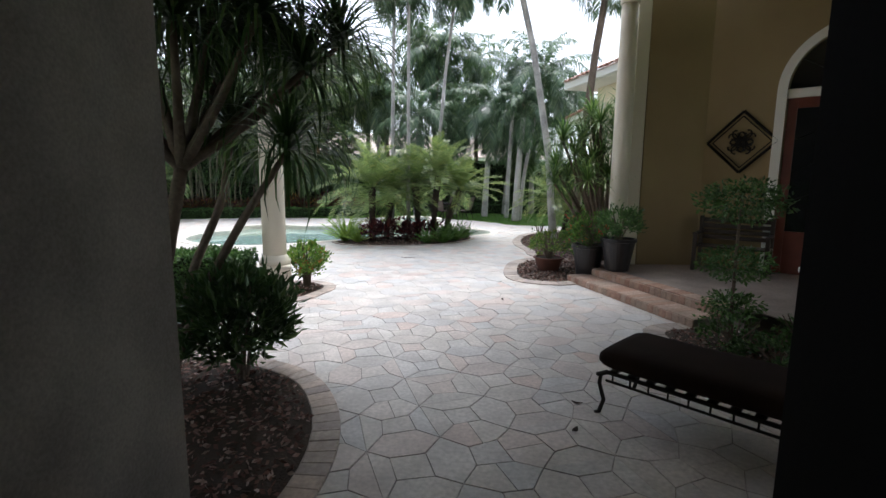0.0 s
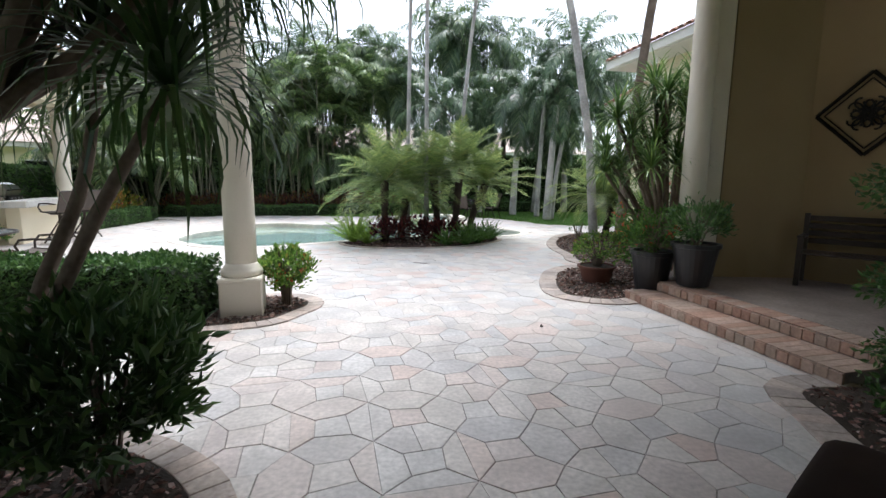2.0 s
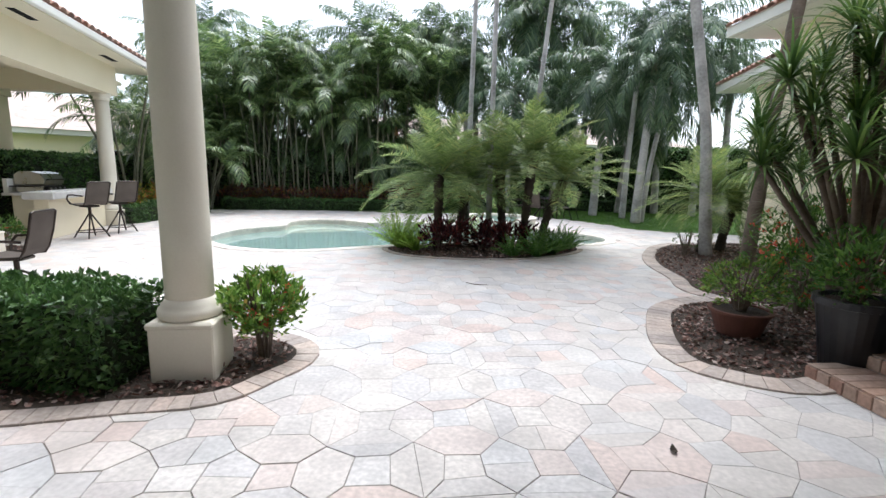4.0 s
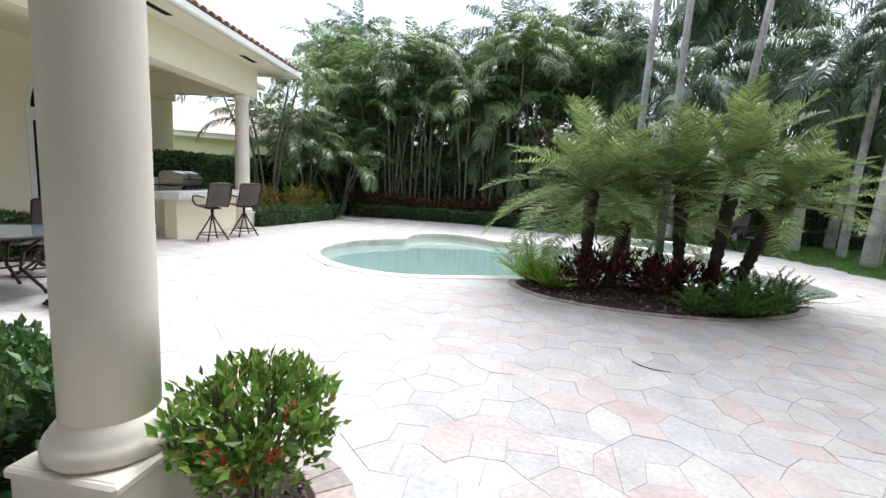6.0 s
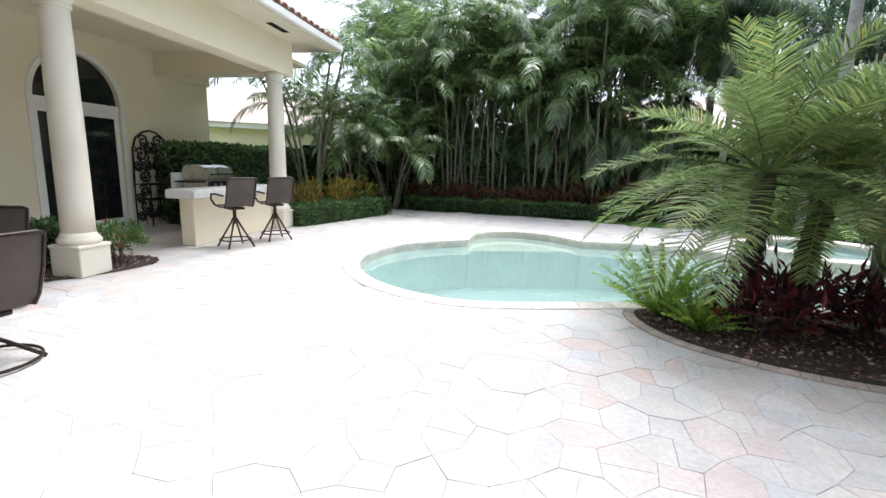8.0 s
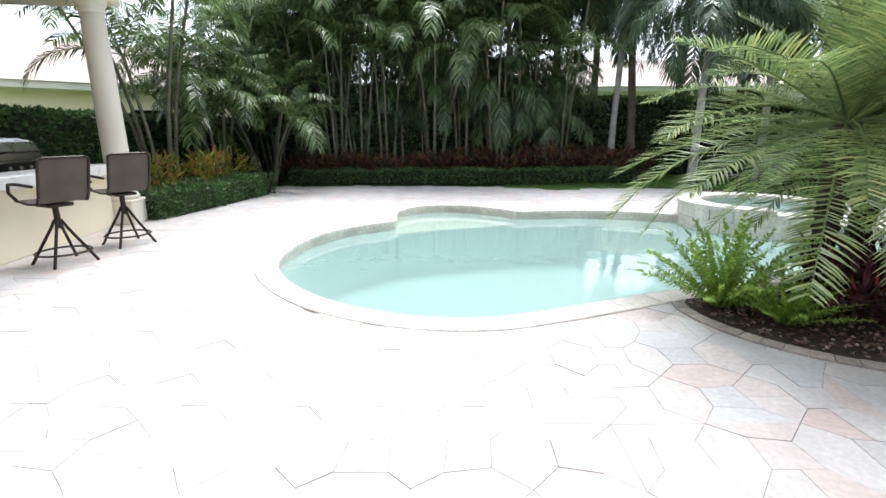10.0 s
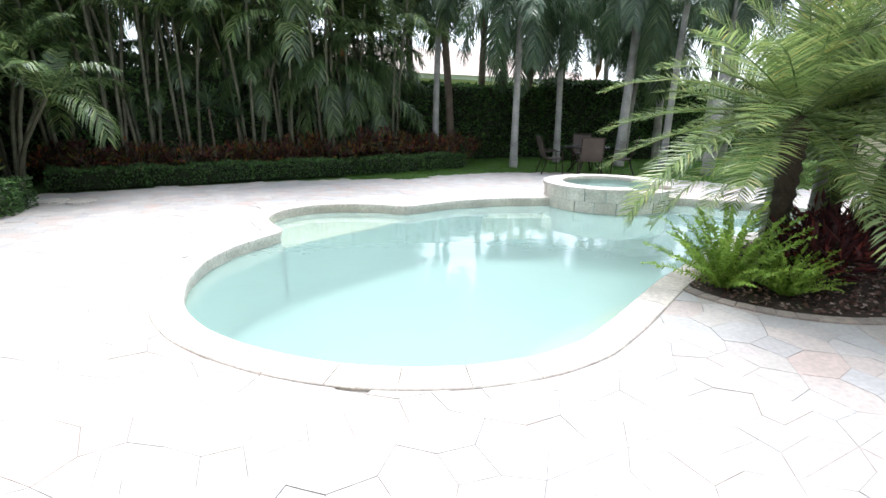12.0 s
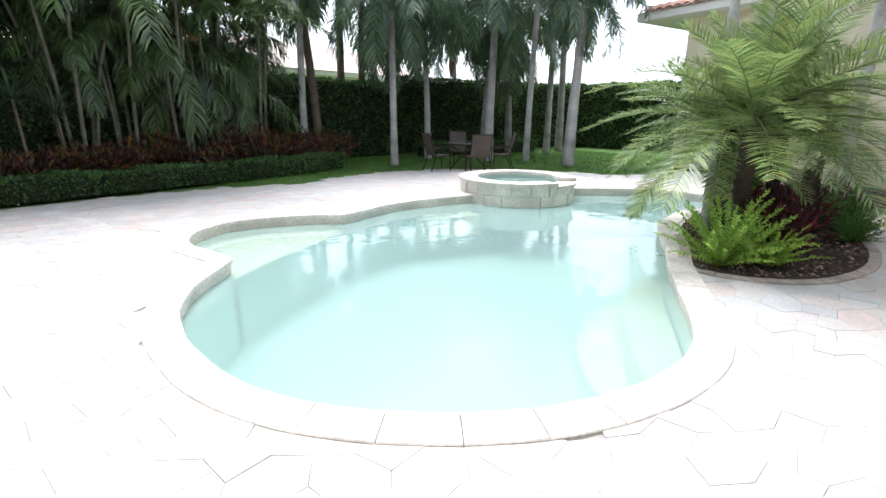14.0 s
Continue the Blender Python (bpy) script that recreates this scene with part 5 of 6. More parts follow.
def areca(x, y, stems, h, spread, seed, label, mats=None, sc=1.0, group="areca clumps"):
    r = np.random.default_rng(seed)
    t = thing("areca_palm", label, "palm clump", Matrix.Translation((x, y, 0)), group)
    for i in range(stems):
        a = 2 * math.pi * i / stems + r.normal(0, 0.4)
        hh = h * r.uniform(0.6, 1.1)
        d = spread * r.uniform(0.3, 1.0)
        p = [(0.18 * math.cos(a), 0.18 * math.sin(a), 0), (0.3 * d * math.cos(a) + 0.15 * math.cos(a), 0.3 * d * math.sin(a) + 0.15 * math.sin(a), hh * 0.5), (d * math.cos(a), d * math.sin(a), hh)]
        part("stem", trunk(p, [0.05, 0.04, 0.03], 6, 14, 0.03), M_CANE, t, smooth=True)
        part("crown", (mats or ARECA)[i % len(mats or ARECA)], None, t, m=Matrix.Translation(p[-1]) @ pose(0, 0, 0, math.degrees(r.normal(0, 0.15)), math.degrees(r.normal(0, 0.15)), r.uniform(0, 360)) @ Matrix.Scale(sc * r.uniform(0.8, 1.15), 4))
    return t


# planting behind the pool: tall hedge, palms, crotons, low hedge
BACK = [(-15.5, 22.2), (-12.6, 22.9), (-9.4, 23.9), (-6.4, 25.2), (-3.2, 27.0), (1.0, 28.4), (6.0, 29.0), (11.0, 28.0), (13.5, 18.5)]
for i in range(len(BACK) - 1):
    hedge("tall_hedge", BACK[i], BACK[i + 1], 1.0, 2.6 if i < 5 else 2.9, "tall clipped dark green boundary hedge", 0.13, 240, M_HEDGE, seed=70 + i, group="boundary hedge")
for i in range(15):
    u = i / 14
    x = -14.8 + 13.5 * u + rng.normal(0, 0.25)
    y = 21.9 + 4.0 * u ** 1.3 + rng.normal(0, 0.3)
    hh, sp = rng.uniform(4.3, 7.4), rng.uniform(0.8, 1.4)
    if x > -4.2:
        continue
    areca(x, y, 5, hh, sp, 200 + i, "clump of slender areca palm canes with arching fronds", sc=1.1)
for i in range(16):
    u = i / 15
    x = -17 + 19.0 * u + rng.normal(0, 0.4)
    y = 24.5 + 4.2 * u ** 1.2 + rng.normal(0, 0.6)
    palm("backdrop_palm", x, y, rng.uniform(4.5, 8.5) + (1.6 if x > -4 else 0), 0.13, 0.1, (DARKFEATHER, FEATHER, DARKFEATHER)[i % 3][i % 2], "tall dark palm with hanging fronds at the garden boundary", (rng.normal(0, 0.3), rng.normal(0, 0.2)), M_TRUNK_BROWN, rng.uniform(0.95, 1.25), i * 41, group="boundary palms")
for i in range(3):
    palm("backdrop_palm", 3.5 + 1.7 * i + rng.normal(0, 0.4), 27 + rng.normal(0, 1.0), rng.uniform(4.5, 7.5), 0.14, 0.1, (FOXTAIL, DARKFEATHER)[i % 2][i % 2], "tall palm with hanging fronds behind the lawn", (rng.normal(0, 0.3), 0), M_TRUNK_GREY, 1.1, i * 57, group="boundary palms")
for i in range(11):
    u = (i + 0.5) / 14
    palm("backdrop_palm", -14.5 + 13.0 * u + rng.normal(0, 0.3), 22.9 + 3.6 * u ** 1.2 + rng.normal(0, 0.25), rng.uniform(2.0, 3.6), 0.07, 0.06, DARKFEATHER[i % 2], "young dark palm with hanging fronds among the canes", (rng.normal(0, 0.2), rng.normal(0, 0.2)), M_TRUNK_BROWN, rng.uniform(0.6, 0.85), i * 67, group="young palms")
LOW = [(-12.6, 20.7), (-10.9, 21.25), (-8.8, 21.95), (-6.2, 22.75), (-4.4, 23.5), (-3.0, 24.2)]
for i in range(len(LOW) - 1):
    hedge("low_hedge", LOW[i], LOW[i + 1], 0.6, 0.42, "low clipped green hedge along the terrace", 0.06, 900, seed=90 + i, group="low hedge")
hedge("low_hedge", (-11.55, 14.9), (-11.75, 16.6), 0.75, 0.5, "low clipped green hedge beside the bar", 0.06, 900, seed=97, group="low hedge")
hedge("low_hedge", (-11.75, 16.6), (-12.1, 18.7), 0.75, 0.5, "low clipped green hedge beside the bar", 0.06, 900, seed=98, group="low hedge")
hedge("low_hedge", (0.9, 26.2), (6.5, 26.2), 0.6, 0.5, "low clipped hedge behind the lawn", 0.07, 500, seed=99, group="low hedge")
for i in range(26):
    u = i / 25
    x, y = -13.0 + 10.2 * u, 21.5 + 3.2 * u ** 1.1
    bush("croton", Matrix.Translation((x + rng.normal(0, 0.15), y + rng.normal(0, 0.2), 0)), 0.5, rng.uniform(0.7, 1.1), 300, "dark red and green croton shrub behind the low hedge", 0.16, M_CROTON, 0.3, 5, 300 + i, group="crotons")
for i, (x, y) in enumerate(((-12.3, 17.2), (-12.6, 18.2), (-12.5, 16.2))):
    bush("yellow_croton", Matrix.Translation((x, y, 0)), 0.5, 1.0, 340, "yellow and orange croton shrub behind the low hedge", 0.18, M_YELLOWBUSH, 0.28, 5, 340 + i, group="yellow crotons")
for i, (x, y, h) in enumerate(((-13.3, 17.0, 4.5), (-13.6, 19.0, 3.0), (-13.0, 20.2, 2.6))):
    areca(x, y, 7, h, 1.6, 400 + i, "clump of bent pale palm canes with yellow-green fronds", sc=0.9)
for i, (p0, p1) in enumerate((((-13.5, 13.2), (-15.0, 17.5)), ((-15.0, 17.5), (-15.5, 22.0)))):
    hedge("side_hedge", p0, p1, 0.9, 1.9, "clipped dark green hedge beyond the lanai", 0.11, 320, seed=110 + i, group="side hedge")

# dead fronds hanging in the palms, a silvery rosette plant, stepping stones
def dead_frond(m, length, label):
    d = thing("dead_frond", label, "dead frond", m)
    part("blade", Geo().loft([[(0.0, -0.02, 0), (0.02, 0, 0), (0, 0.02, 0)], [(0.03, -0.1, -0.3 * length), (0.1, 0, -0.3 * length), (0.03, 0.1, -0.3 * length)], [(0.1, -0.14, -0.65 * length), (0.2, 0.02, -0.65 * length), (0.1, 0.13, -0.65 * length)], [(0.12, -0.02, -length), (0.15, 0.0, -length), (0.13, 0.02, -length)]]), M_DEAD, d)
    return d


dead_frond(pose(3.1, 27.4, 4.1, 0, 15, 40), 1.2, "tan dead frond hanging from a lawn palm")
dead_frond(pose(-6.45, 24.35, 3.6, 0, 5, 100), 1.0, "orange-brown dead frond hanging among the palms")
for i, (x, y) in enumerate(((-11.66, 19.1), (-11.15, 18.98))):
    st = thing("stepping_stone", "pale stepping stone at the hedge gap", "stone", pose(x, y, -0.02, 0, 0, 30 * i), "stepping stones")
    part("slab", Geo().lathe([(0.2, 0), (0.24, 0.02), (0.24, 0.05), (0.2, 0.065)], 9), M_COPING, st)

# island and bed planting
def plume(seed, material):
    r = np.random.default_rng(seed)
    v, f = frond(r, 0.66, 0.0, 0.45, 54, 0.05, 0.013, hang=0.1, vee=0.1, plume=0.9, petiole=0.02)
    return Geo().add(v.tolist(), f).mesh("plume", material)


PLUMES = [[plume(81 + k, m_) for k in range(3)] for m_ in (M_BUSH, M_FERN)]
for i, (x, y, s, bright) in enumerate(((-2.85, 13.12, 1.25, 1), (-2.45, 12.85, 0.8, 1), (0.25, 13.25, 1.05, 0), (-0.05, 12.9, 0.9, 0), (0.6, 14.0, 0.8, 0), (-0.5, 12.75, 0.7, 0))):
    r = np.random.default_rng(800 + i)
    f = thing("foxtail_fern", "bright green foxtail fern in the mulch" if bright else "dark green fern clump in the mulch", "fern", Matrix.Translation((x, y, 0.012)), "ferns")
    for k in range(44):
        q = (k + 0.5) / 44
        part("plume", PLUMES[bright][k % 3], None, f, m=pose(0, 0, 0.02, 0, 0, k * 137.5 + r.normal(0, 8)) @ pose(0.03, 0, 0, r.normal(0, 20), -(84 - 58 * q + r.normal(0, 5)), 0) @ Matrix.Scale(s * r.uniform(0.75, 1.1), 4))
for i, (x, y, h) in enumerate(((-2.0, 13.0, 0.5), (-1.75, 13.2, 0.6), (-1.15, 13.6, 0.45), (-0.95, 13.3, 0.55), (-0.55, 13.5, 0.5))):
    bush("cordyline", Matrix.Translation((x, y, 0.012)), 0.32, h, 240, "dark red cordyline in the island bed", 0.17, M_RED, 0.25, 5, 500 + i, group="red island plants")
hedge("box_hedge", (-6.0, 6.4), (-2.95, 6.7), 0.7, 0.66, "clipped glossy green hedge beside a column", 0.06, 1800, seed=120)
hedge("box_hedge", (-4.6, 4.35), (-3.3, 4.25), 0.6, 0.45, "clipped glossy green hedge in the shade", 0.06, 1600, seed=121)
bush("ixora", Matrix.Translation((-2.26, 7.26, 0.012)), 0.34, 0.72, 2100, "green ixora shrub with a few red blossoms beside a column", 0.06, M_IXORA, 0.5, 16, 510, flowers=9, lift=0.3)
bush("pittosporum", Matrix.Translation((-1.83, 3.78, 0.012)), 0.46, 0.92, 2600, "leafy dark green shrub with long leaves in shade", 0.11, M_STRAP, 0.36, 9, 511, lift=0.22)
bush("ixora", Matrix.Translation((-9.72, 10.55, 0.012)), 0.36, 0.62, 1300, "round shrub with red blossoms beside a lanai column", 0.06, M_BUSH, 0.4, 9, 512, flowers=14)
hedge("box_hedge", (-10.25, 9.0), (-10.1, 9.95), 0.6, 0.66, "small clipped hedge by the lanai column", 0.06, 1500, seed=122)
for i, (x, y, rr, h) in enumerate(((3.3, 10.6, 0.6, 1.3), (4.0, 11.3, 0.65, 1.5), (3.0, 9.9, 0.45, 0.9), (4.3, 10.3, 0.6, 1.3))):
    bush("red_ixora", Matrix.Translation((x, y, 0.012)), rr, h, 1100, "tall shrub covered in coral red blossoms by the house", 0.08, M_BUSH, 0.4, 8, 520 + i, flowers=40, group="red flowering shrubs", lift=0.1)
bush("twiggy_shrub", Matrix.Translation((2.9, 14.0, 0.012)), 0.3, 0.5, 120, "sparse twiggy shrub in the mulch", 0.05, M_BUSH, 0.4, 14, 530)


def pot(m, r0, r1, h, material, label, name="plant_pot"):
    p = thing(name, label, "plant pot", m)
    part("body", Geo().lathe([(r0 * 0.9, 0), (r0, 0.015), (r0 + (r1 - r0) * 0.5, h * 0.5), (r1, h * 0.9), (r1 + 0.025, h * 0.91), (r1 + 0.025, h), (r1 - 0.015, h), (r1 - 0.02, h * 0.93), (0.01, h * 0.92)], 28), material, p, smooth=False)
    part("soil", Geo().lathe([(r1 - 0.02, h * 0.94), (0.01, h * 0.95)], 20, caps=False), M_SOIL, p)
    return p


pot(Matrix.Translation((2.0, 8.95, 0.012)), 0.2, 0.27, 0.26, M_TERRACOTTA, "low terracotta bowl in the mulch")
bush("potted_shrub", Matrix.Translation((2.0, 8.95, 0.25)), 0.42, 0.55, 1300, "bright green small-leaved shrub in a terracotta bowl", 0.05, M_IXORA, 0.45, 14, 540, lift=0.1)
pot(Matrix.Translation((2.52, 8.15, 0.012)), 0.19, 0.27, 0.62, M_BLACKPOT, "tall black pot beside the steps")
bush("potted_ixora", Matrix.Translation((2.52, 8.15, 0.58)), 0.4, 0.62, 1300, "dark leafy shrub with red blossoms in a black pot", 0.07, M_BUSH, 0.4, 9, 541, flowers=12, lift=0.1)
pot(Matrix.Translation((2.88, 7.72, 0.244)), 0.19, 0.27, 0.55, M_BLACKPOT, "black pot on the entry platform")
bush("potted_shrub", Matrix.Translation((2.88, 7.72, 0.76)), 0.4, 0.55, 1200, "dark leafy shrub in a black pot", 0.07, M_HEDGE, 0.4, 9, 542, lift=0.1)


def rosette(r, n, length, width, droop=1.0):
    """Strap leaves springing from one point and bending down."""
    g = Geo()
    for i in range(n):
        a = i * 2.39996 + r.normal(0, 0.2)
        el = radians(80 - 95 * (i / n)) + r.normal(0, 0.15)
        L = length * r.uniform(0.75, 1.1)
        pts, e, p = [], el, np.zeros(3)
        for k in range(6):
            pts.append(p.copy())
            p = p + np.array([math.cos(e) * math.cos(a), math.cos(e) * math.sin(a), math.sin(e)]) * L / 5
            e -= droop * (0.16 + 0.1 * k) * r.uniform(0.7, 1.3)
        sd = np.array([-math.sin(a), math.cos(a), 0.0])
        ws = [0.6, 1.0, 1.0, 0.85, 0.55, 0.05]
        v = [q for p_, w_ in zip(pts, ws) for q in ((p_ - sd * width * w_ / 2).tolist(), (p_ + sd * width * w_ / 2).tolist())]
        g.add(v, [(2 * k, 2 * k + 1, 2 * k + 3, 2 * k + 2) for k in range(5)])
    return g


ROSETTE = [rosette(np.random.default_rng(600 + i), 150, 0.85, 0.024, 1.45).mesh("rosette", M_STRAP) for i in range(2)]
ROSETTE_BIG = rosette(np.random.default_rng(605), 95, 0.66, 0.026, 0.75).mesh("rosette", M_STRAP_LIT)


def dracaena(x, y, limbs, label, mesh=None, sc=1.0, bark=None):
    """A branching trunk with a tuft of strap leaves at each tip."""
    d = thing("dracaena", label, "tree", Matrix.Translation((x, y, 0)))
    for pts, radii in limbs:
        part("limb", trunk(pts, radii, 9, 18, 0.03), bark or M_TRUNK_BROWN, d, smooth=True)
    k = 0
    for pts, radii in limbs:
        if radii[-1] < 0.03:
            ros = part("rosette", mesh or ROSETTE[k % 2], None, d, m=Matrix.Translation(pts[-1]) @ pose(0, 0, 0, 0, 0, 63 * k) @ Matrix.Scale(sc, 4))
            ros["kind"] = "stuff"
            k += 1
    return d


fork = (0.3, 0.0, 1.8)
limbs = [([(0, 0, 0), (0.06, 0.0, 0.8), (0.2, 0.0, 1.4), fork], [0.07, 0.062, 0.056, 0.052])]
tips = ((-0.15, 0.1, 2.5), (-0.4, -0.3, 2.75), (0.35, 0.4, 2.75), (0.5, -0.35, 2.8), (0.1, -0.1, 3.05), (0.75, 0.25, 2.9), (1.25, 0.2, 2.6), (1.05, -0.2, 2.9), (0.9, 0.7, 2.75), (1.45, 0.6, 2.9), (-0.6, 0.3, 2.9), (0.3, 0.9, 2.9), (0.6, 0.1, 3.15))
for tip in tips:
    mid = tuple(fork[i] * 0.55 + tip[i] * 0.45 + (0.0, 0.0, -0.06)[i] for i in range(3))
    limbs.append(([fork, mid, tip], [0.05, 0.036, 0.024]))
limbs.append(([(0.06, 0.03, 0.02), (0.35, 0.1, 0.75), (0.72, 0.1, 1.38), (1.12, 0.1, 1.95)], [0.045, 0.04, 0.034, 0.024]))
limbs.append(([(0.04, 0.08, 0.02), (0.16, 0.3, 0.9), (0.42, 0.4, 1.5), (0.5, 0.5, 2.15)], [0.045, 0.04, 0.034, 0.024]))
dracaena(-2.5, 3.72, limbs, "branching dracaena with dark trunks and drooping strap leaves in shade", None, 1.0)
limbs = []
for i, (a, h, d) in enumerate(((1.5, 2.3, 0.4), (2.6, 1.75, 0.8), (3.4, 2.2, 0.75), (4.4, 1.8, 0.5), (5.8, 3.0, 0.2), (4.0, 2.8, 0.5), (2.4, 2.6, 0.55), (3.2, 1.7, 1.05), (4.0, 1.75, 0.9), (3.6, 2.6, 0.3), (2.9, 2.0, 1.0), (3.8, 2.1, 0.55), (3.0, 3.0, 0.35), (4.7, 2.4, 0.4), (0.9, 2.8, 0.3), (2.0, 2.0, 0.7), (3.3, 2.5, 0.95))):
    limbs.append(([(0.05 * math.cos(a), 0.05 * math.sin(a), 0), (d * 0.4 * math.cos(a), d * 0.4 * math.sin(a), h * 0.5), (d * math.cos(a), d * math.sin(a), h)], [0.045, 0.035, 0.025]))
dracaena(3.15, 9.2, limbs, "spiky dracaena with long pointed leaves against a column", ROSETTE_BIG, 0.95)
limbs = []
for i, (a, h, d) in enumerate(((0.6, 1.2, 0.5), (2.2, 1.7, 0.5), (3.6, 1.0, 0.7), (4.8, 1.5, 0.6))):
    limbs.append(([(0.05 * math.cos(a), 0.05 * math.sin(a), 0), (d * 0.4 * math.cos(a), d * 0.4 * math.sin(a), h * 0.5), (d * math.cos(a), d * math.sin(a), h)], [0.05, 0.04, 0.028]))
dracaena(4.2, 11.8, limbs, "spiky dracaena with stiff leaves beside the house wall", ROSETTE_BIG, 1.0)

SILVER = rosette(np.random.default_rng(611), 70, 0.75, 0.03, 0.35).mesh("rosette", M_PALM_GREY)
for i, (x, y, h) in enumerate(((-9.75, 22.4, 1.75), (-9.2, 22.7, 1.5))):
    dracaena(x, y, [([(0, 0, 0), (0.03, 0, h * 0.5), (0.0, 0.02, h)], [0.04, 0.03, 0.025])], "silvery spiky rosette plant in front of the tall hedge", SILVER, 0.9)

# tiered topiary beside the steps
tp = thing("topiary", "three-tiered clipped topiary shrub with a thin stem", "topiary", Matrix.Translation((3.12, 4.95, 0.012)))
part("stem", Geo().tube([(0, 0, 0), (0.01, 0.02, 0.6), (-0.01, 0.0, 1.2), (0, 0, 1.6)], [0.02, 0.018, 0.016, 0.012], 7), M_TRUNK_BROWN, tp)
for z, rr, n in ((0.36, 0.30, 700), (0.83, 0.36, 900), (1.52, 0.44, 1500)):
    r = np.random.default_rng(int(z * 100))
    c = r.normal(0, 1, (n, 3))
    c /= np.linalg.norm(c, axis=1)[:, None]
    P = c * r.uniform(0.45, 1.08, (n, 1)) * np.array([rr, rr, rr * 0.5]) + np.array([0, 0, z])
    v, f = leaves(P, c, 0.055, r, 0.7, 0.5)
    tier = part("foliage_tier", Geo().arrays(v, f), M_HEDGE, tp)
    tier["kind"] = "stuff"
low_bush = [("ground_cover", 2.9, 4.55, 0.35, 0.35), ("ground_cover", 3.6, 4.4, 0.4, 0.4), ("ground_cover", 3.0, 4.0, 0.35, 0.3), ("ground_cover", 3.7, 3.8, 0.4, 0.4)]
for i, (nm, x, y, rr, h) in enumerate(low_bush):
    bush(nm, Matrix.Translation((x, y, 0.012)), rr, h, 420, "low variegated ground cover beside the steps", 0.06, M_HEDGE, 0.5, 6, 560 + i, group="ground cover", lift=0.0)

r = np.random.default_rng(77)
cf = thing("creeping_fig", "creeping fig growing over a low white wall", "creeper", LW)
P = np.column_stack([r.uniform(0.05, 3.1, 2600), np.full(2600, 0.0), r.uniform(0.0, 1.0, 2600) ** 0.8 * 0.6])
sg = np.where(r.uniform(0, 1, 2600) < 0.5, -1, 1)
P[:, 1] = sg * 0.135
v, f = leaves(P, np.column_stack([0 * sg, sg, 0 * sg]), 0.045, r, 0.7, 0.6)
part("leaves", Geo().arrays(v, f), M_HEDGE, cf)

# barrel tiles along the roof edges
tile = Geo()
tile.loft([[(0.125 * math.cos(a), y, 0.075 * math.sin(a) + z) for a in np.linspace(0, math.pi, 7)] + [(0.105 * math.cos(a), y, 0.06 * math.sin(a) + z) for a in np.linspace(math.pi, 0, 7)] for y, z in ((0.0, 0.0), (0.45, 0.0))])
tile_mesh = tile.mesh("tile", M_ROOF)
lanai_tiles = thing("roof_edge_lanai", "courses of red clay barrel tiles along the lanai roof edge", "roof tiles", LAN, "", "structure")
for row in range(3):
    for k in range(57):
        part("tile", tile_mesh, None, lanai_tiles, m=pose(-9.4 + 0.275 * k, -1.06 + 0.36 * row, 4.44 + 0.16 * row, 24, 0, 0))
house_tiles = thing("roof_edge_house", "courses of red clay barrel tiles along the house roof edge", "roof tiles", HOUSE, "", "structure")
for row in range(2):
    for k in range(32):
        part("tile", tile_mesh, None, house_tiles, m=pose(4.24 + 0.36 * row, 8.6 + 0.275 * k, 5.26 + 0.16 * row, 24, 0, -90))
wing_tiles = thing("roof_edge_wing", "courses of red clay barrel tiles along the wing roof edge", "roof tiles", None, "", "structure")
for k in range(14):
    part("tile", tile_mesh, None, wing_tiles, m=pose(5.19, 16.8 + 0.275 * k, 4.44, 24, 0, -90))

# neighbouring houses beyond the hedges


def neighbour(name, m, w, d, h, label):
    n = thing(name, label, "house", m)
    part("wall", Geo().box(-w / 2, w / 2, -d / 2, d / 2, 0, h), M_STUCCO, n)
    part("fascia", Geo().box(-w / 2 - 0.6, w / 2 + 0.6, -d / 2 - 0.6, d / 2 + 0.6, h, h + 0.22), M_TRIM, n)
    part("roof", Geo().loft([[(-w / 2 - 0.7, -d / 2 - 0.7, h + 0.22), (w / 2 + 0.7, -d / 2 - 0.7, h + 0.22), (w / 2 + 0.7, d / 2 + 0.7, h + 0.22), (-w / 2 - 0.7, d / 2 + 0.7, h + 0.22)], [(-w / 2 + d * 0.4, -0.1, h + 2.2), (w / 2 - d * 0.4, -0.1, h + 2.2), (w / 2 - d * 0.4, 0.1, h + 2.2), (-w / 2 + d * 0.4, 0.1, h + 2.2)]]), M_ROOF_FAR, n, "pale clay tile roof")
    for k in (-0.3, 0.05, 0.33):
        wd_ = part("window", Geo().box(k * w - 0.6, k * w + 0.6, -d / 2 - 0.04, -d / 2 - 0.002, 1.0, h - 0.5), M_TRIM, n)
        part("pane", Geo().box(k * w - 0.52, k * w + 0.52, -d / 2 - 0.05, -d / 2 - 0.041, 1.08, h - 0.58), M_GLASSDARK, wd_)
    return n


neighbour("neighbour_house", pose(-24, 24, 0, 0, 0, 60), 14, 9, 2.9, "neighbouring cream house with a pale tile roof beyond the hedge")
neighbour("neighbour_house", pose(-4, 40, 0, 0, 0, 18), 24, 10, 3.4, "neighbouring cream house with a tile roof behind the palms")
for i, (x, y, h) in enumerate(((-22, 14, 8.5), (-24, 17.5, 9.5), (-27, 13, 10))):
    palm("street_palm", x, y, h, 0.2, 0.15, FEATHER[i % 2], "tall grey palm standing beyond the lanai", (0.2, 0.1), M_TRUNK_GREY, 1.0, i * 80, group="street palms")

# ---- small pieces: pavers, bricks, coping, mulch, grass ----


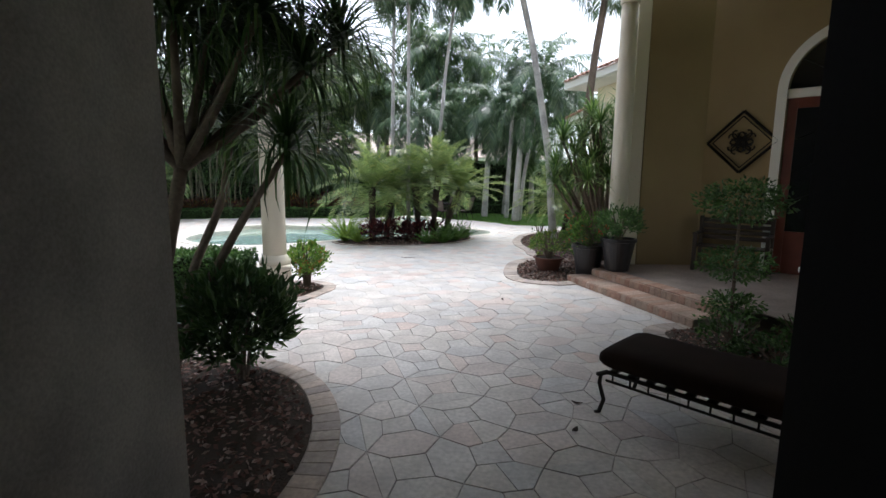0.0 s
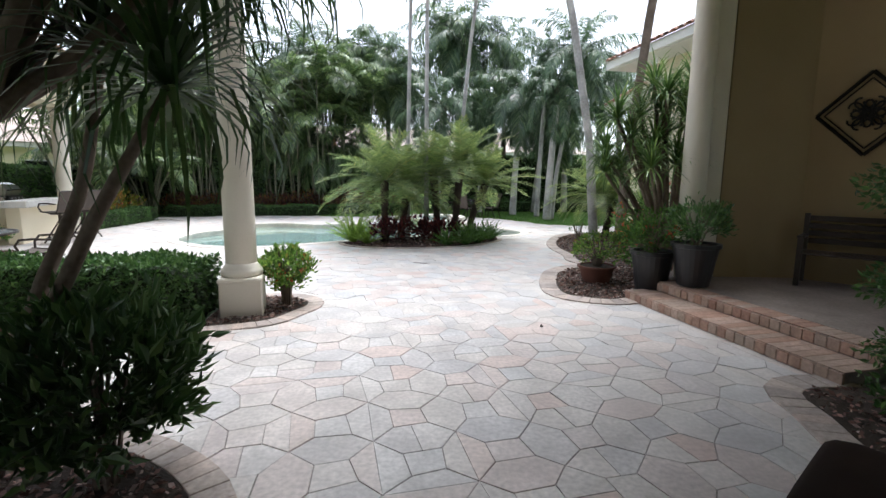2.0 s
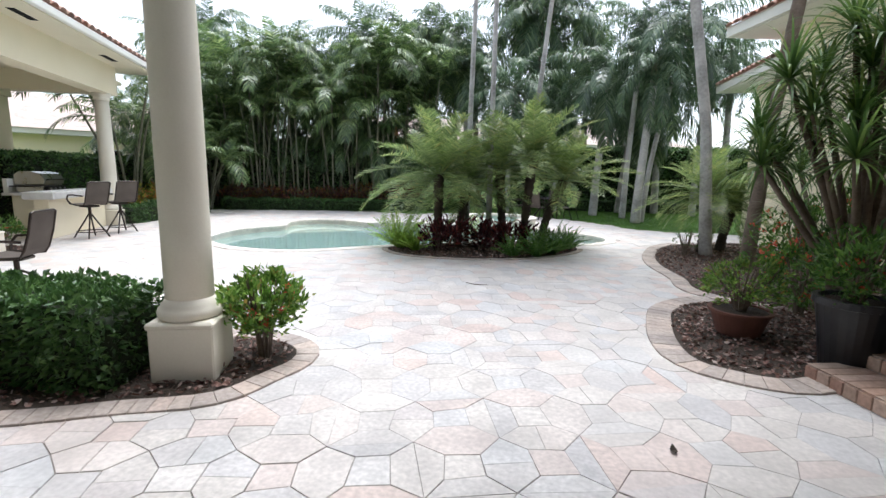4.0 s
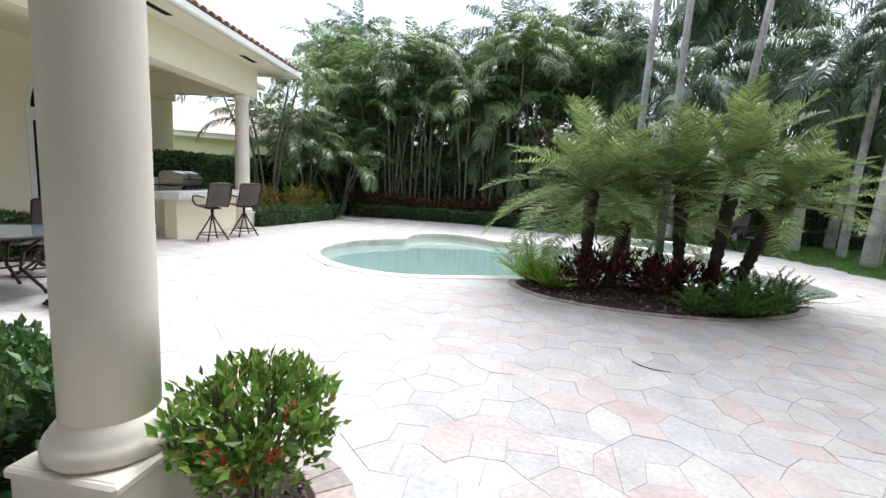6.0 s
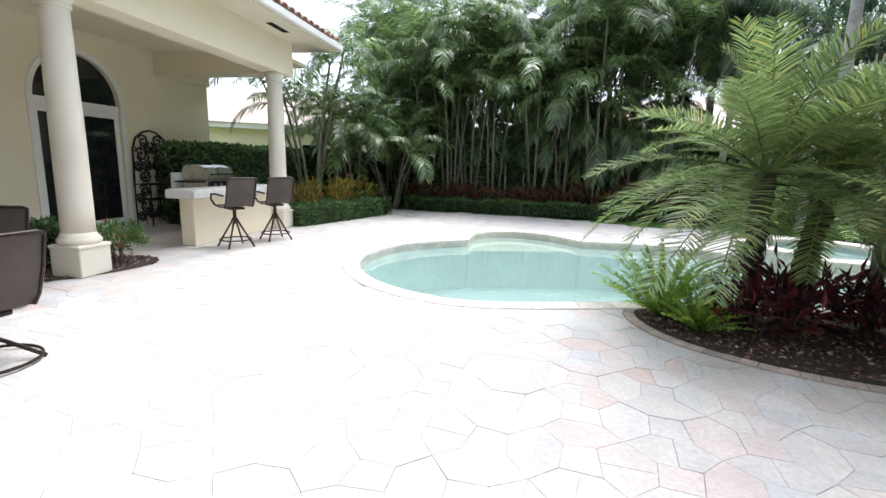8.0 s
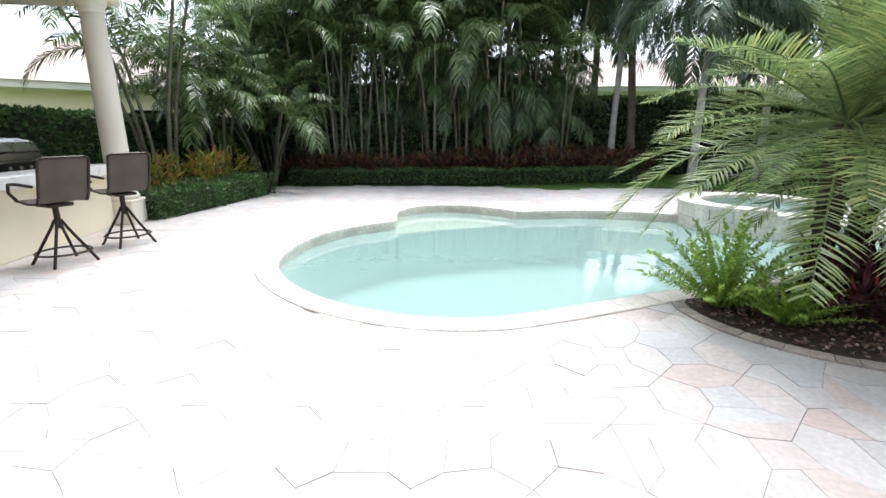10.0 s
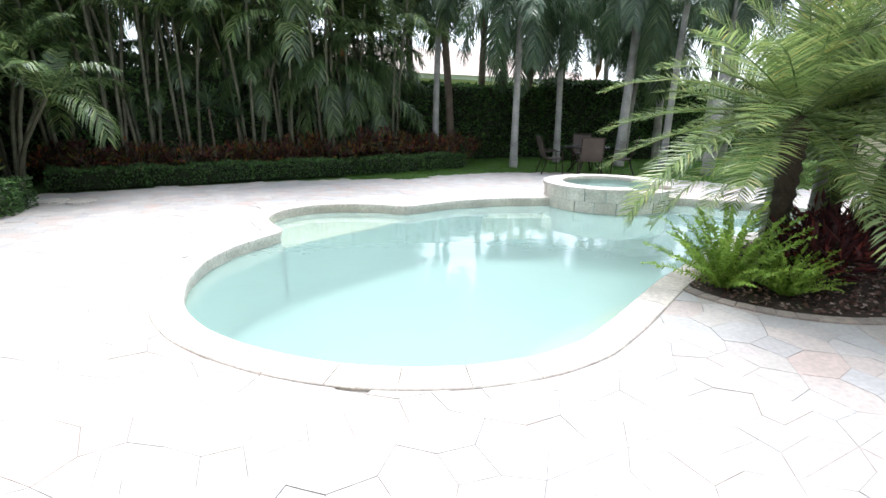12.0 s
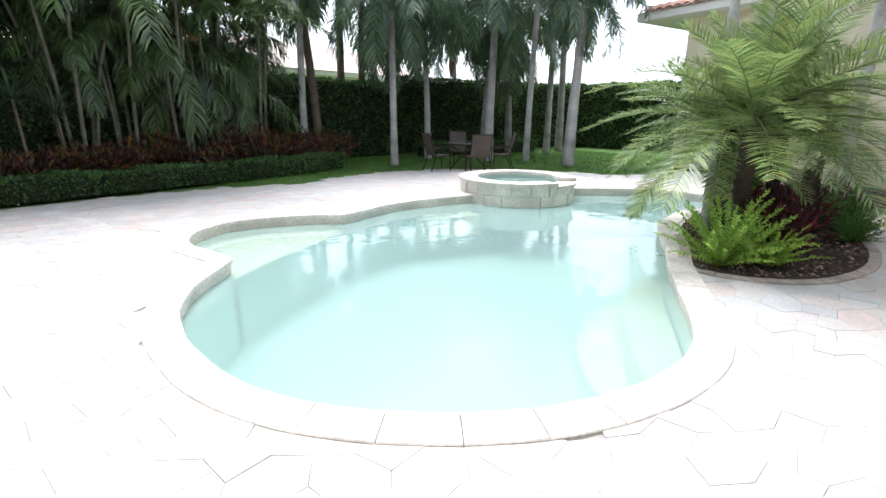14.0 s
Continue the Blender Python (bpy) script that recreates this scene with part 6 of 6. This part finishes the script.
def slab(poly, z0, z1, gap=0.0022, bevel=0.002):
    """A flat stone with an eased edge over a corner list."""
    c = poly.mean(0)
    d = np.linalg.norm(poly - c, axis=1)[:, None]
    a = c + (poly - c) * np.clip(1 - gap / d, 0.1, 1)
    b = c + (poly - c) * np.clip(1 - (gap + bevel) / d, 0.1, 1)
    n = len(poly)
    v = [(x, y, z0) for x, y in a] + [(x, y, z1 - bevel * 0.6) for x, y in a] + [(x, y, z1) for x, y in b]
    f = [(k * n + i, k * n + (i + 1) % n, (k + 1) * n + (i + 1) % n, (k + 1) * n + i) for k in (0, 1) for i in range(n)]
    f.append(tuple(2 * n + i for i in range(n)))
    return v, f


def paver_field(x0, x1, y0, y1, pitch, half, turn, rng):
    """Squares with six-sided stones between them, some split in two, corners uneven."""
    shift = {}
    c, s = math.cos(turn), math.sin(turn)

    def corner(u, v):
        key = (round(u * 200), round(v * 200))
        if key not in shift:
            shift[key] = rng.uniform(-0.022, 0.022, 2)
        a, b = u + shift[key][0], v + shift[key][1]
        return (c * a - s * b, s * a + c * b)

    out = []
    d, m = pitch / 2, int(32 / pitch)
    for iu in range(-m, m):
        for iv in range(-m, m):
            u, v = iu * pitch, iv * pitch
            wx, wy = c * u - s * v, s * u + c * v
            if not (x0 < wx < x1 and y0 < wy < y1):
                continue
            out.append(np.array([corner(u + a, v + b) for a, b in ((-half, -half), (half, -half), (half, half), (-half, half))]))
            e = pitch - half
            for hexa in (((half, -half), (d, -d), (e, -half), (e, half), (d, d), (half, half)), ((half, half), (d, d), (half, e), (-half, e), (-d, d), (-half, half))):
                ring = [corner(u + a, v + b) for a, b in hexa]
                pick = rng.uniform()
                if pick < 0.35:
                    out += [np.array(ring[1:5]), np.array(ring[4:] + ring[:2])]
                elif pick < 0.6:
                    m0 = tuple((np.array(ring[2]) + np.array(ring[3])) / 2)
                    m1 = tuple((np.array(ring[5]) + np.array(ring[0])) / 2)
                    out += [np.array([ring[0], ring[1], ring[2], m0, m1]), np.array([m0, ring[3], ring[4], ring[5], m1])]
                else:
                    out.append(np.array(ring))
    return out


prng = np.random.default_rng(11)
cells = paver_field(-17, 11, -3, 26, 0.5, 0.11, radians(17.5), prng)
sites = np.array([p.mean(0) for p in cells])
keep = inside(sites, DECK) & ~inside(sites, offset(POOL_EDGE, 0.10)) & (sites[:, 1] < 23.5) & (sites[:, 1] > -1.5)
for _, l in BEDS:
    keep &= ~inside(sites, offset(l, -0.1))
keep &= ~((sites[:, 0] > 3.2) & (sites[:, 1] > 5.2) & (sites[:, 1] < 9))
guard = offset(POOL_EDGE, 0.12)
g = Geo()
count = 0
for k in np.nonzero(keep)[0]:
    poly = cells[k]
    if len(poly) < 3:
        continue
    ins = inside(poly, guard)
    if ins.any():
        for q in np.nonzero(ins)[0]:
            poly[q] = guard[np.argmin(np.linalg.norm(guard - poly[q], axis=1))]
    zt = float(prng.normal(0, 0.0012))
    sx, sy = sites[k]
    v, f = slab(poly, -0.03, zt, 0.0038 if sy < 6.2 else 0.0016, 0.003 if sy < 6.2 else 0.0015)
    if -2.2 < sx < 2.3 and 2.2 < sy < 9.0 and count < 300:
        part("paver", Geo().add(v, f), M_PAVER, pavement)
        count += 1
    else:
        g.add(v, f)
rest = part("pavers", g, M_PAVER_FAR, pavement)
rest["kind"] = "stuff"

# coping stones round the pool
step_n = 4
inner_e = offset(POOL_EDGE, -0.025)
outer_e = offset(POOL_EDGE, COPING)
n_e = len(POOL_EDGE)
for i in range(0, n_e, step_n):
    ids = [(i + k) % n_e for k in range(step_n + 1)]
    sh = 0.006
    rings = []
    for q, k in enumerate(ids):
        a, b = inner_e[k], outer_e[k]
        nx = inner_e[ids[min(q + 1, step_n)]] - inner_e[ids[max(q - 1, 0)]]
        nx = nx / (np.linalg.norm(nx) + 1e-9) * (sh / 2 if q == 0 else (-sh / 2 if q == step_n else 0))
        a, b = a + nx, b + nx
        m1, m2 = a + (b - a) * 0.05, a + (b - a) * 0.97
        rings.append([(a[0], a[1], -0.045), (a[0], a[1], 0.0), (m1[0], m1[1], 0.014), (m2[0], m2[1], 0.014), (b[0], b[1], 0.006), (b[0], b[1], -0.045)])
    part("coping_stone", Geo().loft(rings), M_COPING, pool)


def border(ob, loop, span, width=0.2, pitch=0.115, material=None):
    """Bricks on edge along a stretch of a bed's outline."""
    n = int(np.sum(np.linalg.norm(np.diff(np.vstack([loop, loop[:1]]), axis=0), axis=1)) / pitch)
    a, b = resample(loop, n), None
    o = offset(a, width)
    for i in range(n):
        j = (i + 1) % n
        if not span((a[i] + o[i]) / 2):
            continue
        quad = np.array([a[i], o[i], o[j], a[j]])
        v, f = slab(quad, -0.03, 0.018 + float(prng.normal(0, 0.0015)), 0.004, 0.006)
        if area(quad) < 0:
            f = [t[::-1] for t in f]
        part("brick", Geo().add(v, f), material or M_BORDER, ob)


border(BEDS[1][0], BED_NEAR, lambda p: p[0] > -2.6 and p[1] > 1.6)
border(BEDS[2][0], BED_COLUMN, lambda p: p[0] > -4.2)
border(BEDS[3][0], BED_PALM, lambda p: p[0] < 3.2, 0.24)
border(BEDS[4][0], BED_POT, lambda p: p[0] < 2.3, 0.26)
border(BEDS[0][0], ISLAND, lambda p: p[1] < 14.2 and not (p[0] < -2.9 and p[1] > 13.2), 0.12, 0.13)
border(BEDS[5][0], BED_STEP, lambda p: p[0] < 2.9, 0.24)

# step bricks
steps = thing("brick_steps", "two red brick steps up to the entry platform", "steps", STEPS, "", "structure")
nb = int(SL / 0.112)
tread = Geo().box(0.003, 0.109, 0, 0.40, 0.136, 0.15, 0.005).mesh("brick", M_BRICK)
riser = Geo().box(0.003, 0.109, -0.01, 0.02, 0.005, 0.132, 0.005).mesh("brick", M_BRICK)
nose = Geo().box(0.003, 0.109, 0, 0.24, 0.286, 0.304, 0.005).mesh("brick", M_BRICK)
for i in range(nb):
    part("brick", tread, None, steps, m=Matrix.Translation((i * 0.112, 0, 0)))
    part("brick", riser, None, steps, m=Matrix.Translation((i * 0.112, 0, 0)))
    part("brick", riser, None, steps, m=Matrix.Translation((i * 0.112, 0.40, 0.15)))
    part("brick", nose, None, steps, m=Matrix.Translation((i * 0.112, 0.41, 0)))

# mulch chips in the beds
for (ob, loop), dens in zip(BEDS, (420, 700, 600, 420, 700, 500, 300)):
    lo, hi = loop.min(0), loop.max(0)
    n = int((hi - lo).prod() * dens)
    p = prng.uniform(lo, hi, (min(n, 9000), 2))
    p = p[inside(p, offset(loop, -0.02))]
    P = np.column_stack([p, 0.018 + prng.uniform(0, 0.018, len(p))])
    d = prng.normal(0, 1, (len(p), 3)) * np.array([1, 1, 0.15])
    d /= np.linalg.norm(d, axis=1)[:, None]
    v, f = leaves(P, d, 0.05, prng, 0.12, 0.5, 0.05)
    c = part("mulch", Geo().arrays(v, f), M_CHIP, ob)
    c["kind"] = "stuff"

# grass on the lawn by the terrace
gp = prng.uniform((-6.5, 19.0), (9.0, 27.0), (60000, 2))
gp = gp[~inside(gp, offset(DECK, 0.02))]
v, f = leaves(np.column_stack([gp, np.full(len(gp), -0.05)]), np.tile([[0, 0, 1.0]], (len(gp), 1)), 0.075, prng, 0.35, 0.12, 0.2)
tagged(part("grass", Geo().arrays(v, f), M_GRASS), "short green lawn grass beside the terrace", "grass", "", "stuff")

# fallen leaves and a twig on the pavers
for i, (x, y) in enumerate(((0.79, 6.58), (0.95, 3.35), (0.82, 2.95))):
    lf = thing("fallen_leaf", "small curled dark dead leaf on the pavers", "leaf", pose(x, y, 0.004, 0, 0, 70 * i), "fallen leaves")
    part("blade", Geo().loft([[(-w, y_, z + 0.004), (0, y_, z), (w, y_, z + 0.006), (0, y_, z + 0.002)] for w, y_, z in ((0.002, -0.04, 0.012), (0.018, -0.015, 0.003), (0.02, 0.01, 0.0), (0.003, 0.045, 0.016))]), M_TRUNK_DARK, lf)
tw = thing("twig", "thin curved brown twig on the pavers", "twig", Matrix.Translation((-0.86, 10.36, 0.005)))
part("stem", Geo().tube([(-0.17, 0.08, 0), (-0.08, 0.0, 0.004), (0.03, -0.03, 0.004), (0.16, 0.01, 0)], [0.004, 0.006, 0.006, 0.003], 6), M_TRUNK_BROWN, tw)
